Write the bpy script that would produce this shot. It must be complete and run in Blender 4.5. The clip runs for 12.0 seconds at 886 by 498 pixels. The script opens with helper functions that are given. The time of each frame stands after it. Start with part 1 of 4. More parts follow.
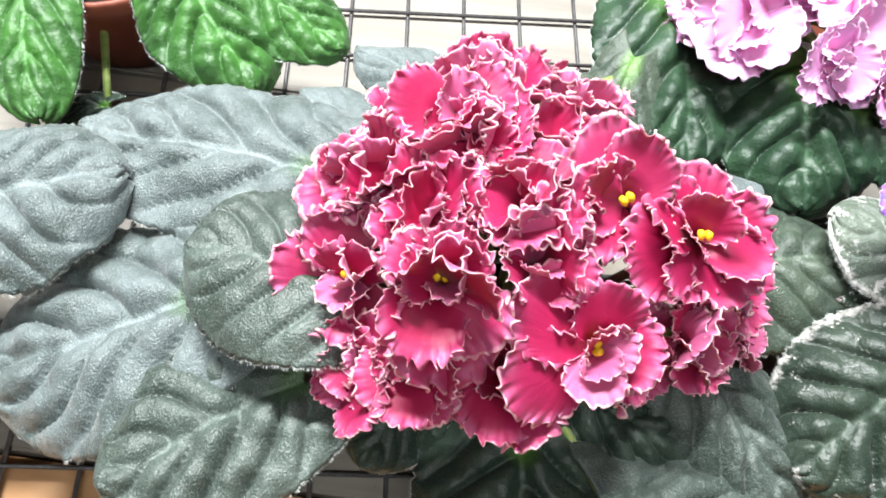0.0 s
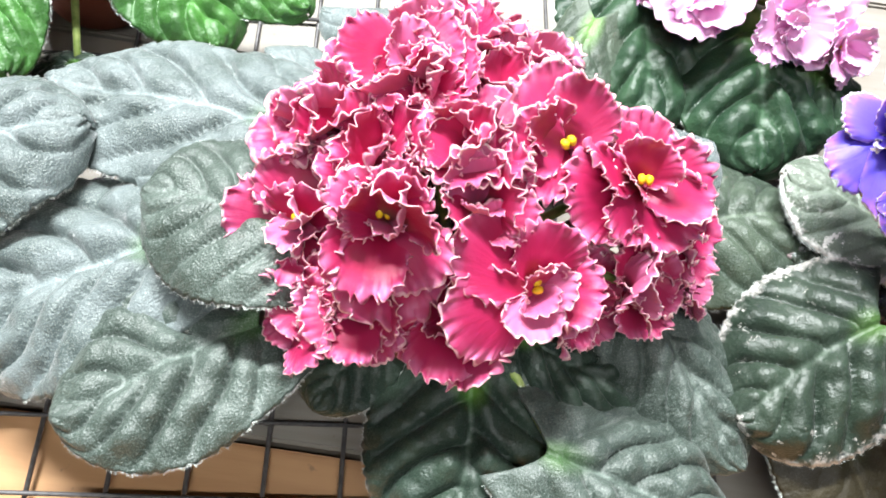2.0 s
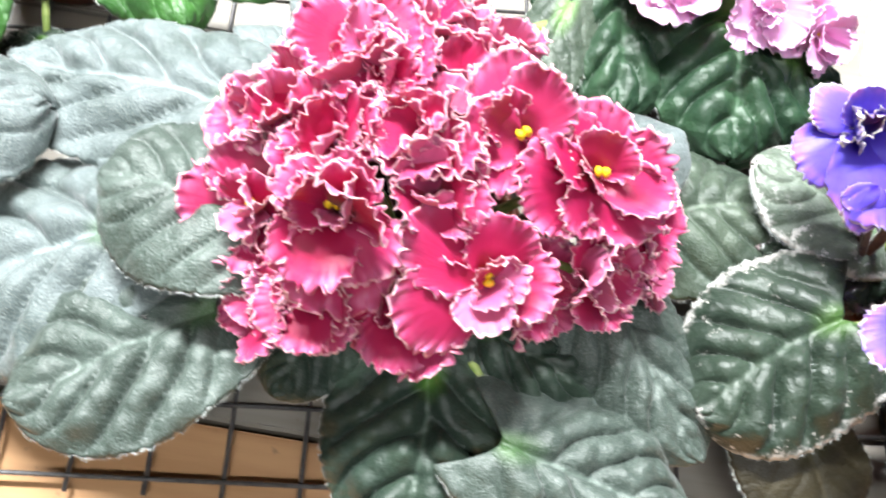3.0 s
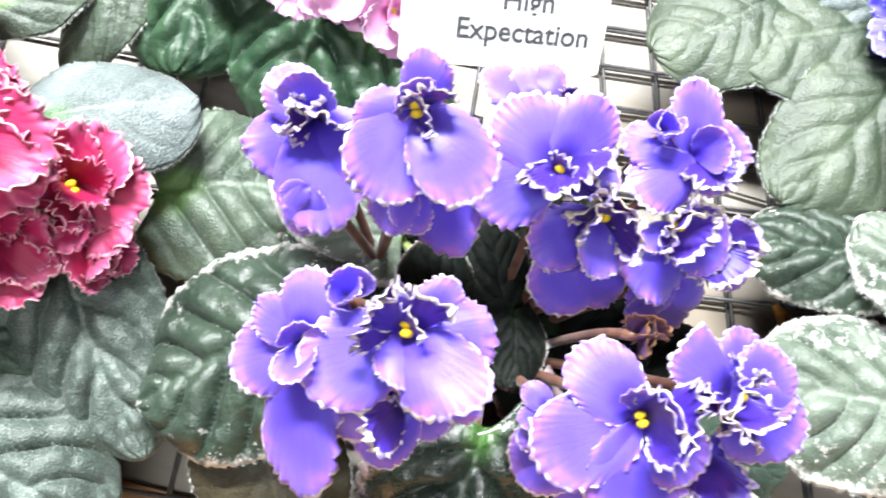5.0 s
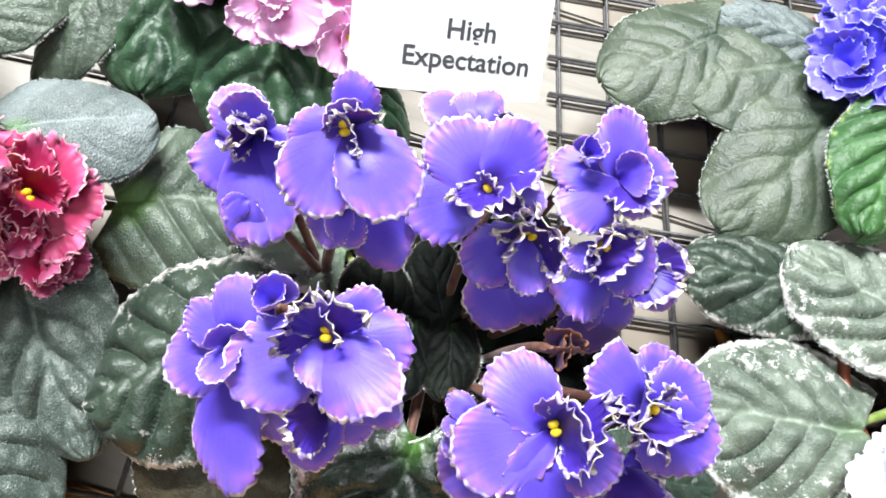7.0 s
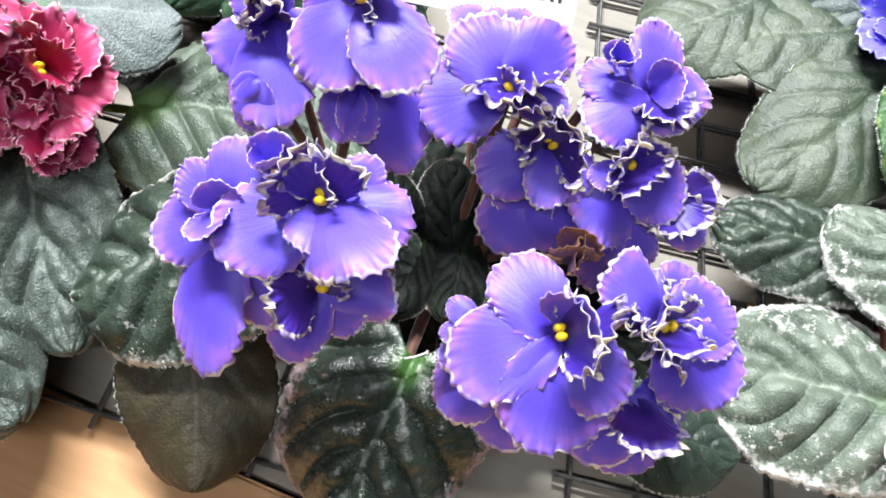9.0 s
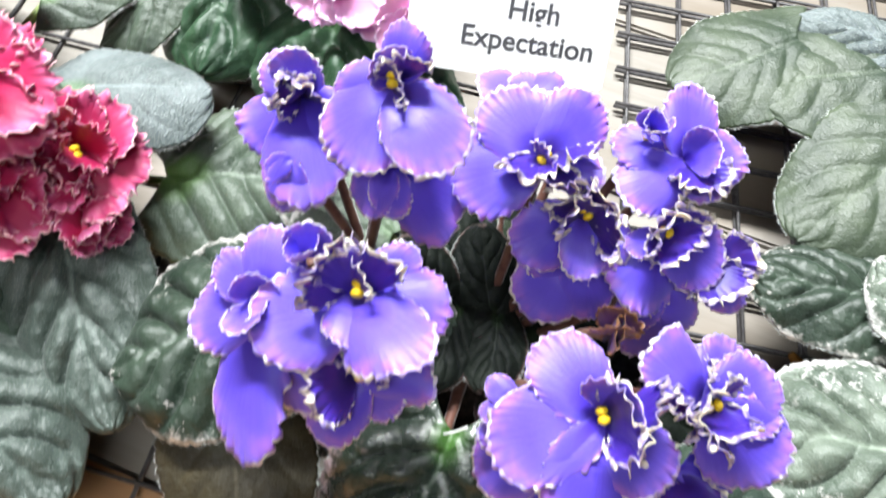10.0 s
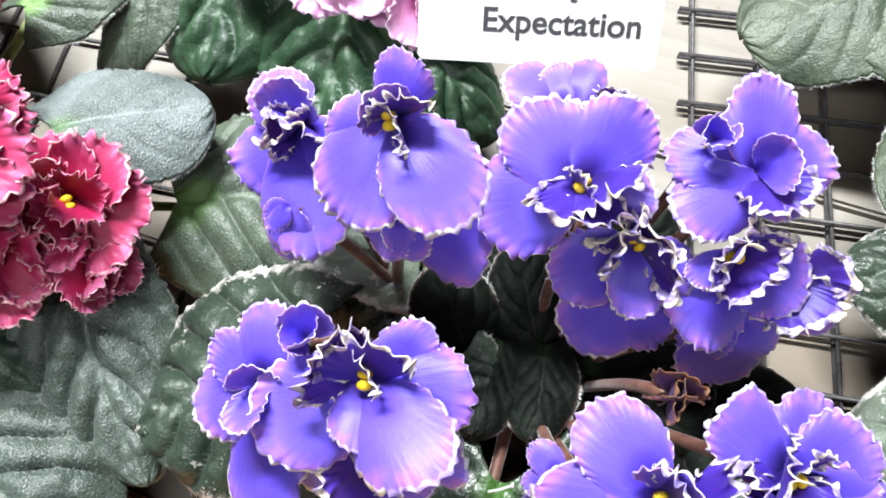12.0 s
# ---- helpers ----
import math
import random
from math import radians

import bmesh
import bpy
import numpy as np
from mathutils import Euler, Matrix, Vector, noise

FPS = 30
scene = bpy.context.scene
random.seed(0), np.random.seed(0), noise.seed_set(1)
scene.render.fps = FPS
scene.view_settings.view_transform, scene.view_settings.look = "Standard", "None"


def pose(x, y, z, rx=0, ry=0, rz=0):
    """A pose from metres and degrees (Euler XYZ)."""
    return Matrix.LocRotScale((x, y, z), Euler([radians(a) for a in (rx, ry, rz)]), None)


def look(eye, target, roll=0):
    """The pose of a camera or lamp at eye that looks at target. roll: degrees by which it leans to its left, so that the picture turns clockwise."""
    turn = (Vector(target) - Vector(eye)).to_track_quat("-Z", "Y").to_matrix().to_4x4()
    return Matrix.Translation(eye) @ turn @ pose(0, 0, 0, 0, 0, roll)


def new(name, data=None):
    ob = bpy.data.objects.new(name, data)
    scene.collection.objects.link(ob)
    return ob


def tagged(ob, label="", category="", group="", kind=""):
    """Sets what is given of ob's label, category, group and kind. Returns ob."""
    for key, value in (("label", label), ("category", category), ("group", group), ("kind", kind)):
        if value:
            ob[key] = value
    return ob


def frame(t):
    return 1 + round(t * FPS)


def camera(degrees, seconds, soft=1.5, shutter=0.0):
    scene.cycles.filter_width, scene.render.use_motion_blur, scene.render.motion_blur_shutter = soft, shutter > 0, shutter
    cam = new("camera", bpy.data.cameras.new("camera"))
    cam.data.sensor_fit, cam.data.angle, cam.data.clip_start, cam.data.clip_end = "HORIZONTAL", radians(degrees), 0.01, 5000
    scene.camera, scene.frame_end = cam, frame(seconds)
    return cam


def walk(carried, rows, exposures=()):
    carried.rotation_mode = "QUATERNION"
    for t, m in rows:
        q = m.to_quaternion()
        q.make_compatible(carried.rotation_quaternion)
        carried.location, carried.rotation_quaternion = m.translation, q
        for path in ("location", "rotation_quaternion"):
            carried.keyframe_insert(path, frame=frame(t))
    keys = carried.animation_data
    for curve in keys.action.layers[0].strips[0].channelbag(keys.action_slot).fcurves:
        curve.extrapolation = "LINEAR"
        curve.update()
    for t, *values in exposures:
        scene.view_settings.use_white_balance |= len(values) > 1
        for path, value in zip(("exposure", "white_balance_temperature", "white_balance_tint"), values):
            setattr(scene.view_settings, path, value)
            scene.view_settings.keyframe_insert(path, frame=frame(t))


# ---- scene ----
cam = camera(59.5, 12.0, soft=1.8, shutter=0.5)
PATH = [
    (0, (0.108, -0.046, 0.267), (0.184, 0.835, -1.527), 6.5),
    (0.5, (0.109, -0.052, 0.267), (0.199, 0.843, -1.519), 8.0),
    (1, (0.114, -0.053, 0.27), (0.234, 0.84, -1.516), 9.8),
    (1.5, (0.118, -0.063, 0.267), (0.187, 0.813, -1.529), 5.7),
    (2, (0.122, -0.06, 0.266), (0.201, 0.808, -1.534), 7.2),
    (2.5, (0.125, -0.055, 0.268), (0.202, 0.81, -1.534), 7.6),
    (2.7, (0.126, -0.055, 0.268), (0.194, 0.793, -1.542), 6.8),
    (4.3, (0.245, -0.034, 0.257), (0.322, 0.583, -1.644), 17.1),
    (4.5, (0.262, -0.028, 0.259), (0.338, 0.622, -1.631), 16.7),
    (5, (0.287, -0.022, 0.263), (0.393, 0.651, -1.617), 18.7),
    (5.5, (0.301, -0.02, 0.27), (0.409, 0.677, -1.602), 18.5),
    (6, (0.307, -0.023, 0.271), (0.396, 0.679, -1.6), 17.0),
    (6.5, (0.308, -0.027, 0.272), (0.386, 0.691, -1.593), 16.6),
    (6.7, (0.306, -0.026, 0.273), (0.392, 0.705, -1.587), 17.4),
    (8.3, (0.317, -0.042, 0.26), (0.315, 0.778, -1.564), 15.0),
    (8.5, (0.32, -0.052, 0.254), (0.301, 0.806, -1.553), 14.3),
    (9, (0.324, -0.057, 0.246), (0.266, 0.808, -1.556), 12.9),
    (9.5, (0.322, -0.054, 0.25), (0.247, 0.822, -1.547), 11.9),
    (10, (0.317, -0.042, 0.252), (0.189, 0.821, -1.547), 7.2),
    (10.5, (0.32, -0.005, 0.245), (0.148, 0.727, -1.608), -0.9),
    (11, (0.328, 0.003, 0.238), (0.052, 0.628, -1.641), -11.7),
    (11.5, (0.323, 0.004, 0.239), (0.031, 0.554, -1.662), -14.6),
    (12, (0.32, 0.002, 0.241), (0.044, 0.574, -1.656), -13.0),
]
EXPOSURES = [(0, 0.34), (1, 0.44), (2.5, 0.66), (4.5, 0.99), (5.5, 0.74), (6.5, 0.44), (8.5, 0.32), (9.5, 0.42), (11, 0.50), (12, 0.36)]
walk(cam, [(t, look(eye, target, roll)) for t, eye, target, roll in PATH], EXPOSURES)

# ---------------------------------------------------------------- light
world = bpy.data.worlds.new("room_light")
scene.world = world
world.use_nodes = True
world.node_tree.nodes["Background"].inputs[0].default_value = (0.9, 0.95, 1.0, 1)
world.node_tree.nodes["Background"].inputs[1].default_value = 0.25


def overhead_light(x, y, z, sx, sy, watts, tint=(1.0, 0.98, 0.95)):
    lamp = bpy.data.lights.new("unseen_overhead_light", "AREA")
    lamp.shape, lamp.size, lamp.size_y = "RECTANGLE", sx, sy
    lamp.energy, lamp.color = watts, tint
    ob = new("unseen_overhead_light", lamp)
    ob.location = (x, y, z)
    return ob


# unseen key light, placed north to suit the shadows and leaf highlights
overhead_light(-0.04, 0.56, 1.15, 0.75, 0.08, 46, (0.96, 0.99, 1.0))
# added fill light from the south, with no known lamp there
overhead_light(0.20, -0.50, 1.20, 0.9, 0.10, 6.0, (0.96, 0.99, 1.0))

# ---------------------------------------------------------------- materials


class Tree:
    """Small wrapper to wire shader nodes."""

    def __init__(self, name):
        self.mat = bpy.data.materials.new(name)
        self.mat.use_nodes = True
        self.nt = self.mat.node_tree
        self.bsdf = self.nt.nodes["Principled BSDF"]

    def node(self, kind, **sets):
        n = self.nt.nodes.new(kind)
        for k, v in sets.items():
            if k == "operation":
                n.operation = v
            elif k == "data_type":
                n.data_type = v
            elif k == "blend_type":
                n.blend_type = v
        return n

    def link(self, a, b):
        self.nt.links.new(a, b)

    def put(self, sock, v):
        if isinstance(v, bpy.types.NodeSocket):
            self.link(v, sock)
        elif isinstance(v, (tuple, list)):
            sock.default_value = (*v, 1) if len(v) == 3 and len(sock.default_value) == 4 else v
        else:
            sock.default_value = v

    def math(self, op, a, b=0.0):
        n = self.node("ShaderNodeMath", operation=op)
        self.put(n.inputs[0], a)
        self.put(n.inputs[1], b)
        return n.outputs[0]

    def ramp(self, v, lo, hi):
        n = self.node("ShaderNodeMapRange")
        n.interpolation_type = "SMOOTHSTEP"
        self.put(n.inputs[0], v)
        n.inputs[1].default_value, n.inputs[2].default_value = lo, hi
        return n.outputs[0]

    def mix(self, f, a, b):
        n = self.node("ShaderNodeMix", data_type="RGBA")
        self.put(n.inputs[0], f)
        self.put(n.inputs[6], a)
        self.put(n.inputs[7], b)
        return n.outputs[2]

    def noise(self, scale, detail=3.0, vec=None, rough=0.55):
        n = self.node("ShaderNodeTexNoise")
        n.inputs["Scale"].default_value, n.inputs["Detail"].default_value, n.inputs["Roughness"].default_value = scale, detail, rough
        if vec is not None:
            self.link(vec, n.inputs["Vector"])
        return n.outputs["Fac"]

    def coord(self, which):
        return self.node("ShaderNodeTexCoord").outputs[which]

    def uv(self):
        s = self.node("ShaderNodeSeparateXYZ")
        self.link(self.coord("UV"), s.inputs[0])
        return s.outputs[0], s.outputs[1]

    def bump(self, h, strength, dist=0.001):
        n = self.node("ShaderNodeBump")
        n.inputs["Strength"].default_value, n.inputs["Distance"].default_value = strength, dist
        self.link(h, n.inputs["Height"])
        self.link(n.outputs[0], self.bsdf.inputs["Normal"])

    def done(self, color, rough=0.5, sheen=0.0, spec=0.5, sub=0.0):
        self.put(self.bsdf.inputs["Base Color"], color)
        self.put(self.bsdf.inputs["Roughness"], rough)
        self.bsdf.inputs["Specular IOR Level"].default_value = spec
        self.bsdf.inputs["Sheen Weight"].default_value = sheen
        self.bsdf.inputs["Sheen Roughness"].default_value = 0.35
        if sub:
            self.bsdf.inputs["Subsurface Weight"].default_value = sub
            self.bsdf.inputs["Subsurface Radius"].default_value = (0.004, 0.002, 0.001)
            self.bsdf.inputs["Subsurface Scale"].default_value = 0.5
        return self.mat


def leaf_material(name, dark, light, rim=None, rim_width=0.0, mottle=0.0, rough=0.42, sheen=0.35, base=(0.12, 0.30, 0.04), fuzz=0.5, spec=0.45, basew=1.0, heart_size=0.24, rim_noise=0.75):
    """Velvety leaf: blotched green, paler veins, green heart at the stalk, optional pale mottled border."""
    t = Tree(name)
    u, v = t.uv()
    ob = t.coord("Object")
    a = t.math("ABSOLUTE", t.math("SUBTRACT", t.math("MULTIPLY", u, 2.0), 1.0))
    big = t.noise(45, 3, ob)
    col = t.mix(t.ramp(big, 0.3, 0.7), dark, light)
    # midrib, paler
    rib = t.math("SUBTRACT", 1.0, t.ramp(a, 0.0, 0.05))
    rib = t.math("MULTIPLY", rib, t.math("SUBTRACT", 1.0, t.math("MULTIPLY", v, 0.9)))
    col = t.mix(t.math("MULTIPLY", rib, 0.6), col, tuple(min(1, c * 2.0 + 0.03) for c in light))
    # green heart where the stalk joins
    du = t.math("MULTIPLY", t.math("SUBTRACT", u, 0.5), 1.3)
    d = t.math("SQRT", t.math("ADD", t.math("MULTIPLY", du, du), t.math("MULTIPLY", v, v)))
    d = t.math("ADD", d, t.math("MULTIPLY", t.math("SUBTRACT", big, 0.5), 0.25))
    heart = t.math("SUBTRACT", 1.0, t.ramp(d, 0.02, heart_size))
    col = t.mix(t.math("MULTIPLY", heart, basew), col, base)
    # fine hair speckle
    speck = t.noise(2600, 2, ob)
    col = t.mix(t.math("MULTIPLY", t.ramp(speck, 0.50, 0.70), fuzz * 0.6), col, (0.50, 0.56, 0.52))
    if rim:
        e = t.math("MAXIMUM", a, t.ramp(v, 0.82, 1.02))
        e = t.math("ADD", e, t.math("MULTIPLY", t.math("SUBTRACT", t.noise(260, 4, ob, 0.7), 0.5), rim_noise))
        edge = t.ramp(e, 1.0 - rim_width, 1.0 - rim_width + 0.13)
        if mottle:
            m = t.ramp(t.noise(230, 5, ob, 0.75), 0.62 - mottle * 0.1, 0.69 - mottle * 0.1)
            edge = t.math("MAXIMUM", edge, t.math("MULTIPLY", m, t.ramp(e, 0.25, 0.95)))
        col = t.mix(edge, col, rim)
    h = t.math("ADD", t.math("ADD", t.math("MULTIPLY", t.noise(210, 2, ob), 1.2), t.noise(520, 3, ob)), t.math("MULTIPLY", t.noise(1500, 2, ob), 0.5 + 1.9 * fuzz))
    t.bump(h, 0.42, 0.0008)
    r = t.math("ADD", rough - 0.08, t.math("MULTIPLY", t.noise(120, 2, ob), 0.22))
    return t.done(col, r, sheen, spec)


def petal_material(name, deep, mid, pale, rim, rim_at, streak=0.25, gloss=0.75, blush=None, margin=0.8):
    """Petal: deep throat, paler towards the border, thin light frill on the edge."""
    t = Tree(name)
    u, v = t.uv()
    ob = t.coord("Object")
    n1 = t.noise(2.2, 3, ob)
    mapn = t.node("ShaderNodeMapping")
    mapn.inputs["Scale"].default_value = (46, 2.6, 1)
    t.link(t.coord("UV"), mapn.inputs[0])
    vein = t.noise(1.0, 3, mapn.outputs[0])
    vv = t.math("ADD", v, t.math("MULTIPLY", t.math("SUBTRACT", n1, 0.5), 0.35))
    col = t.mix(t.ramp(vv, 0.05, 0.55), deep, mid)
    col = t.mix(t.math("MULTIPLY", t.ramp(vv, 0.60, 1.08), margin), col, pale)
    col = t.mix(t.math("MULTIPLY", t.ramp(vein, 0.42, 0.75), streak * 0.8), col, deep)
    rnd = t.node("ShaderNodeObjectInfo").outputs["Random"]
    col = t.mix(t.math("MULTIPLY", rnd, 0.24), col, pale)
    wob = t.math("ADD", v, t.math("MULTIPLY", t.math("SUBTRACT", t.noise(16, 2, ob), 0.5), 0.05))
    wob = t.math("ADD", wob, t.math("MULTIPLY", t.math("SUBTRACT", rnd, 0.5), 0.04))
    fade = t.ramp(t.noise(4.5, 2, ob), 0.38, 0.62)
    if blush:
        near = t.math("MULTIPLY", t.ramp(wob, rim_at - 0.22, rim_at - 0.02), t.ramp(t.noise(3.1, 2, ob), 0.35, 0.65))
        col = t.mix(t.math("MULTIPLY", near, 0.75), col, blush)
    col = t.mix(t.math("MULTIPLY", t.ramp(wob, rim_at, rim_at + 0.02), t.math("ADD", 0.18, t.math("MULTIPLY", fade, 0.80))), col, rim)
    crease = t.noise(2.6, 4, ob)
    t.bump(t.math("ADD", t.math("MULTIPLY", vein, 0.55), t.math("ADD", t.math("MULTIPLY", t.noise(30, 3, ob), 0.2), t.math("MULTIPLY", crease, 0.5))), 0.10, 0.004)
    return t.done(col, t.math("ADD", 0.36, t.math("MULTIPLY", vein, 0.16)), 0.05, gloss * 0.7, 0.10)


def plain(name, c1, c2, scale, rough=0.5, spec=0.4, bump=0.2, sheen=0.0):
    t = Tree(name)
    ob = t.coord("Object")
    n = t.noise(scale, 4, ob)
    t.bump(t.noise(scale * 4, 3, ob), bump, 0.0008)
    return t.done(t.mix(t.ramp(n, 0.3, 0.7), c1, c2), rough, sheen, spec)


# thin rim of grey_leaf and mid_leaf: pale hairs plus their highlight, as colour
grey_leaf = leaf_material("grey_green_leaf", (0.055, 0.080, 0.076), (0.165, 0.202, 0.206), base=(0.06, 0.17, 0.03), rim=(0.20, 0.25, 0.23), rim_width=0.03, rim_noise=0.05, sheen=0.35, fuzz=0.75, basew=0.8, rough=0.50, spec=0.7)
# darker copy of grey_leaf: some shade of the blossoms is put into its colour
mid_leaf = leaf_material("deep_grey_green_leaf", base=(0.05, 0.14, 0.025), dark=(0.024, 0.042, 0.031), light=(0.075, 0.105, 0.088), rim=(0.16, 0.20, 0.17), rim_width=0.03, rim_noise=0.05, sheen=0.16, fuzz=0.55, basew=0.8, rough=0.44, spec=0.8)
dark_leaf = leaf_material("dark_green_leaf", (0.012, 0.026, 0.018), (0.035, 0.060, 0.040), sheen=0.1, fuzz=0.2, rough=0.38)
glossy_leaf = leaf_material("glossy_green_leaf", (0.010, 0.035, 0.016), (0.035, 0.085, 0.040), sheen=0.05, fuzz=0.12, rough=0.36, spec=0.5, heart_size=0.42)
bright_leaf = leaf_material("bright_green_leaf", (0.018, 0.085, 0.010), (0.055, 0.20, 0.028), sheen=0.1, fuzz=0.2, rough=0.42, base=(0.3, 0.5, 0.12), spec=0.6)
pale_leaf = leaf_material("pale_green_leaf", (0.025, 0.043, 0.022), (0.070, 0.096, 0.054), rim=(0.26, 0.38, 0.12), rim_width=0.03, sheen=0.2, fuzz=0.2, base=(0.014, 0.034, 0.013), rough=0.46, spec=0.7, rim_noise=0.15, heart_size=0.62, basew=0.9)
edged_leaf = leaf_material("white_edged_leaf", (0.012, 0.025, 0.015), (0.040, 0.064, 0.042), rim=(0.78, 0.74, 0.70), rim_width=0.09, rim_noise=0.45, mottle=0.25, sheen=0.06, fuzz=0.15, rough=0.38, spec=0.6, base=(0.06, 0.13, 0.03))
mottled_leaf = leaf_material("white_mottled_leaf", (0.07, 0.10, 0.07), (0.18, 0.22, 0.17), rim=(0.84, 0.82, 0.79), rim_width=0.13, rim_noise=0.45, mottle=0.75, sheen=0.2, fuzz=0.35, spec=0.6, base=(0.11, 0.19, 0.08), basew=0.6)
pinkish_leaf = leaf_material("pink_edged_dark_leaf", (0.007, 0.015, 0.010), (0.022, 0.040, 0.024), rim=(0.38, 0.28, 0.29), rim_width=0.13, rim_noise=0.55, mottle=0.12, sheen=0.1, fuzz=0.2, rough=0.24, spec=1.0, base=(0.05, 0.14, 0.02))
# crown shade is put into this near-black green; the pinkish rim is its own
centre_leaf = leaf_material("shade_blackened_centre_leaf", (0.003, 0.005, 0.004), (0.008, 0.012, 0.008), rim=(0.24, 0.16, 0.15), rim_width=0.08, rim_noise=0.25, sheen=0.04, fuzz=0.03, rough=0.6, spec=0.15, base=(0.02, 0.05, 0.01), basew=0.5)
brown_leaf = leaf_material("brown_shaded_leaf", (0.022, 0.017, 0.008), (0.046, 0.036, 0.015), rim=(0.20, 0.17, 0.11), rim_width=0.02, rim_noise=0.12, sheen=0.02, fuzz=0.10, rough=0.5, base=(0.055, 0.070, 0.010), heart_size=0.5)
olive_leaf = leaf_material("yellow_edged_leaf", (0.026, 0.046, 0.028), (0.080, 0.112, 0.074), rim=(0.30, 0.38, 0.09), rim_width=0.03, rim_noise=0.12, sheen=0.15, fuzz=0.35, base=(0.16, 0.34, 0.07), spec=0.65, heart_size=0.34)
green_edged = leaf_material("green_leaf_with_pale_edge", (0.020, 0.085, 0.018), (0.055, 0.16, 0.04), rim=(0.34, 0.46, 0.15), rim_width=0.04, sheen=0.1, fuzz=0.25, base=(0.06, 0.16, 0.02), spec=0.6)
hair_mat = plain("leaf_hair", (0.62, 0.68, 0.64), (0.75, 0.78, 0.75), 900, 0.6, 0.3, 0.0)
stalk_mat = plain("green_stalk", (0.16, 0.24, 0.05), (0.28, 0.34, 0.10), 300, 0.5, sheen=0.4)
brown_stalk = plain("brown_stalk", (0.09, 0.035, 0.028), (0.16, 0.075, 0.05), 300, 0.5, sheen=0.5)
crimson = petal_material("crimson_petal", (0.23, 0.003, 0.024), (0.38, 0.008, 0.066), (0.54, 0.080, 0.22), (0.86, 0.54, 0.58), 0.968, 0.05, 0.4, (0.62, 0.16, 0.32), margin=0.45)
crimson_back = petal_material("crimson_petal_underside", (0.34, 0.02, 0.09), (0.50, 0.09, 0.22), (0.62, 0.20, 0.36), (0.90, 0.68, 0.68), 0.965, 0.15, 0.3)
violet = petal_material("blue_violet_petal", (0.044, 0.015, 0.38), (0.092, 0.055, 0.60), (0.27, 0.18, 0.75), (0.93, 0.87, 0.76), 0.962, 0.16, 0.5, (0.42, 0.16, 0.62), margin=0.6)
violet_back = petal_material("blue_violet_petal_underside", (0.13, 0.07, 0.50), (0.22, 0.14, 0.62), (0.36, 0.24, 0.70), (0.93, 0.87, 0.76), 0.955, 0.2, 0.3)
indigo = petal_material("indigo_crest_petal", (0.020, 0.006, 0.14), (0.040, 0.014, 0.28), (0.09, 0.04, 0.45), (0.94, 0.84, 0.64), 0.88, 0.3)
pinky = petal_material("pink_petal", (0.72, 0.20, 0.48), (0.84, 0.36, 0.66), (0.90, 0.52, 0.80), (0.93, 0.72, 0.88), 0.955, 0.12)
bluer = petal_material("deep_blue_petal", (0.045, 0.025, 0.55), (0.10, 0.075, 0.75), (0.22, 0.20, 0.85), (0.50, 0.50, 0.90), 0.96, 0.3)
whitish = petal_material("pale_lavender_petal", (0.62, 0.60, 0.86), (0.78, 0.78, 0.93), (0.86, 0.86, 0.95), (0.90, 0.90, 0.95), 0.96, 0.1)
anther_mat = plain("yellow_anther", (0.85, 0.55, 0.01), (0.92, 0.68, 0.03), 700, 0.45)
brown_frill = petal_material("withered_petal", (0.03, 0.012, 0.12), (0.06, 0.03, 0.16), (0.12, 0.06, 0.05), (0.22, 0.10, 0.035), 0.86, 0.2)
wire_mat = plain("grey_wire", (0.055, 0.052, 0.055), (0.11, 0.105, 0.105), 400, 0.42, 0.5, 0.1)
pot_mat = plain("brown_plastic_pot", (0.22, 0.060, 0.035), (0.28, 0.085, 0.05), 60, 0.45, 0.4, 0.1)
soil_mat = plain("dark_soil", (0.012, 0.009, 0.008), (0.04, 0.03, 0.025), 400, 0.9, 0.2, 1.0)
card_mat = plain("white_card", (0.80, 0.81, 0.80), (0.84, 0.85, 0.84), 40, 0.55, 0.3, 0.05)
ink_mat = plain("grey_ink", (0.05, 0.05, 0.055), (0.08, 0.08, 0.085), 200, 0.6, 0.3, 0.0)
wall_mat = plain("grey_wall_paint", (0.16, 0.165, 0.17), (0.19, 0.195, 0.20), 3, 0.7, 0.3, 0.1)
floor_mat = plain("grey_floor", (0.25, 0.24, 0.23), (0.32, 0.31, 0.30), 5, 0.6, 0.3, 0.1)
scrap_mat = plain("dry_orange_scrap", (0.35, 0.14, 0.02), (0.55, 0.27, 0.06), 500, 0.7, 0.3, 0.6)


def board_material(name, c1, c2, stain, amount):
    t = Tree(name)
    ob = t.coord("Object")
    mp = t.node("ShaderNodeMapping")
    mp.inputs["Scale"].default_value = (5, 70, 30)
    t.link(ob, mp.inputs[0])
    grain = t.noise(1.0, 5, mp.outputs[0], 0.65)
    mp2 = t.node("ShaderNodeMapping")
    mp2.inputs["Scale"].default_value = (6, 16, 6)
    t.link(ob, mp2.inputs[0])
    blot = t.noise(1.0, 3, mp2.outputs[0])
    col = t.mix(t.ramp(grain, 0.35, 0.65), c1, c2)
    col = t.mix(t.math("MULTIPLY", t.ramp(blot, 0.48, 0.72), amount), col, stain)
    dots = t.ramp(t.noise(160, 2, ob), 0.72, 0.78)
    col = t.mix(t.math("MULTIPLY", dots, 0.5), col, (0.20, 0.13, 0.08))
    t.bump(grain, 0.3, 0.0006)
    return t.done(col, 0.5, 0.0, 0.35)


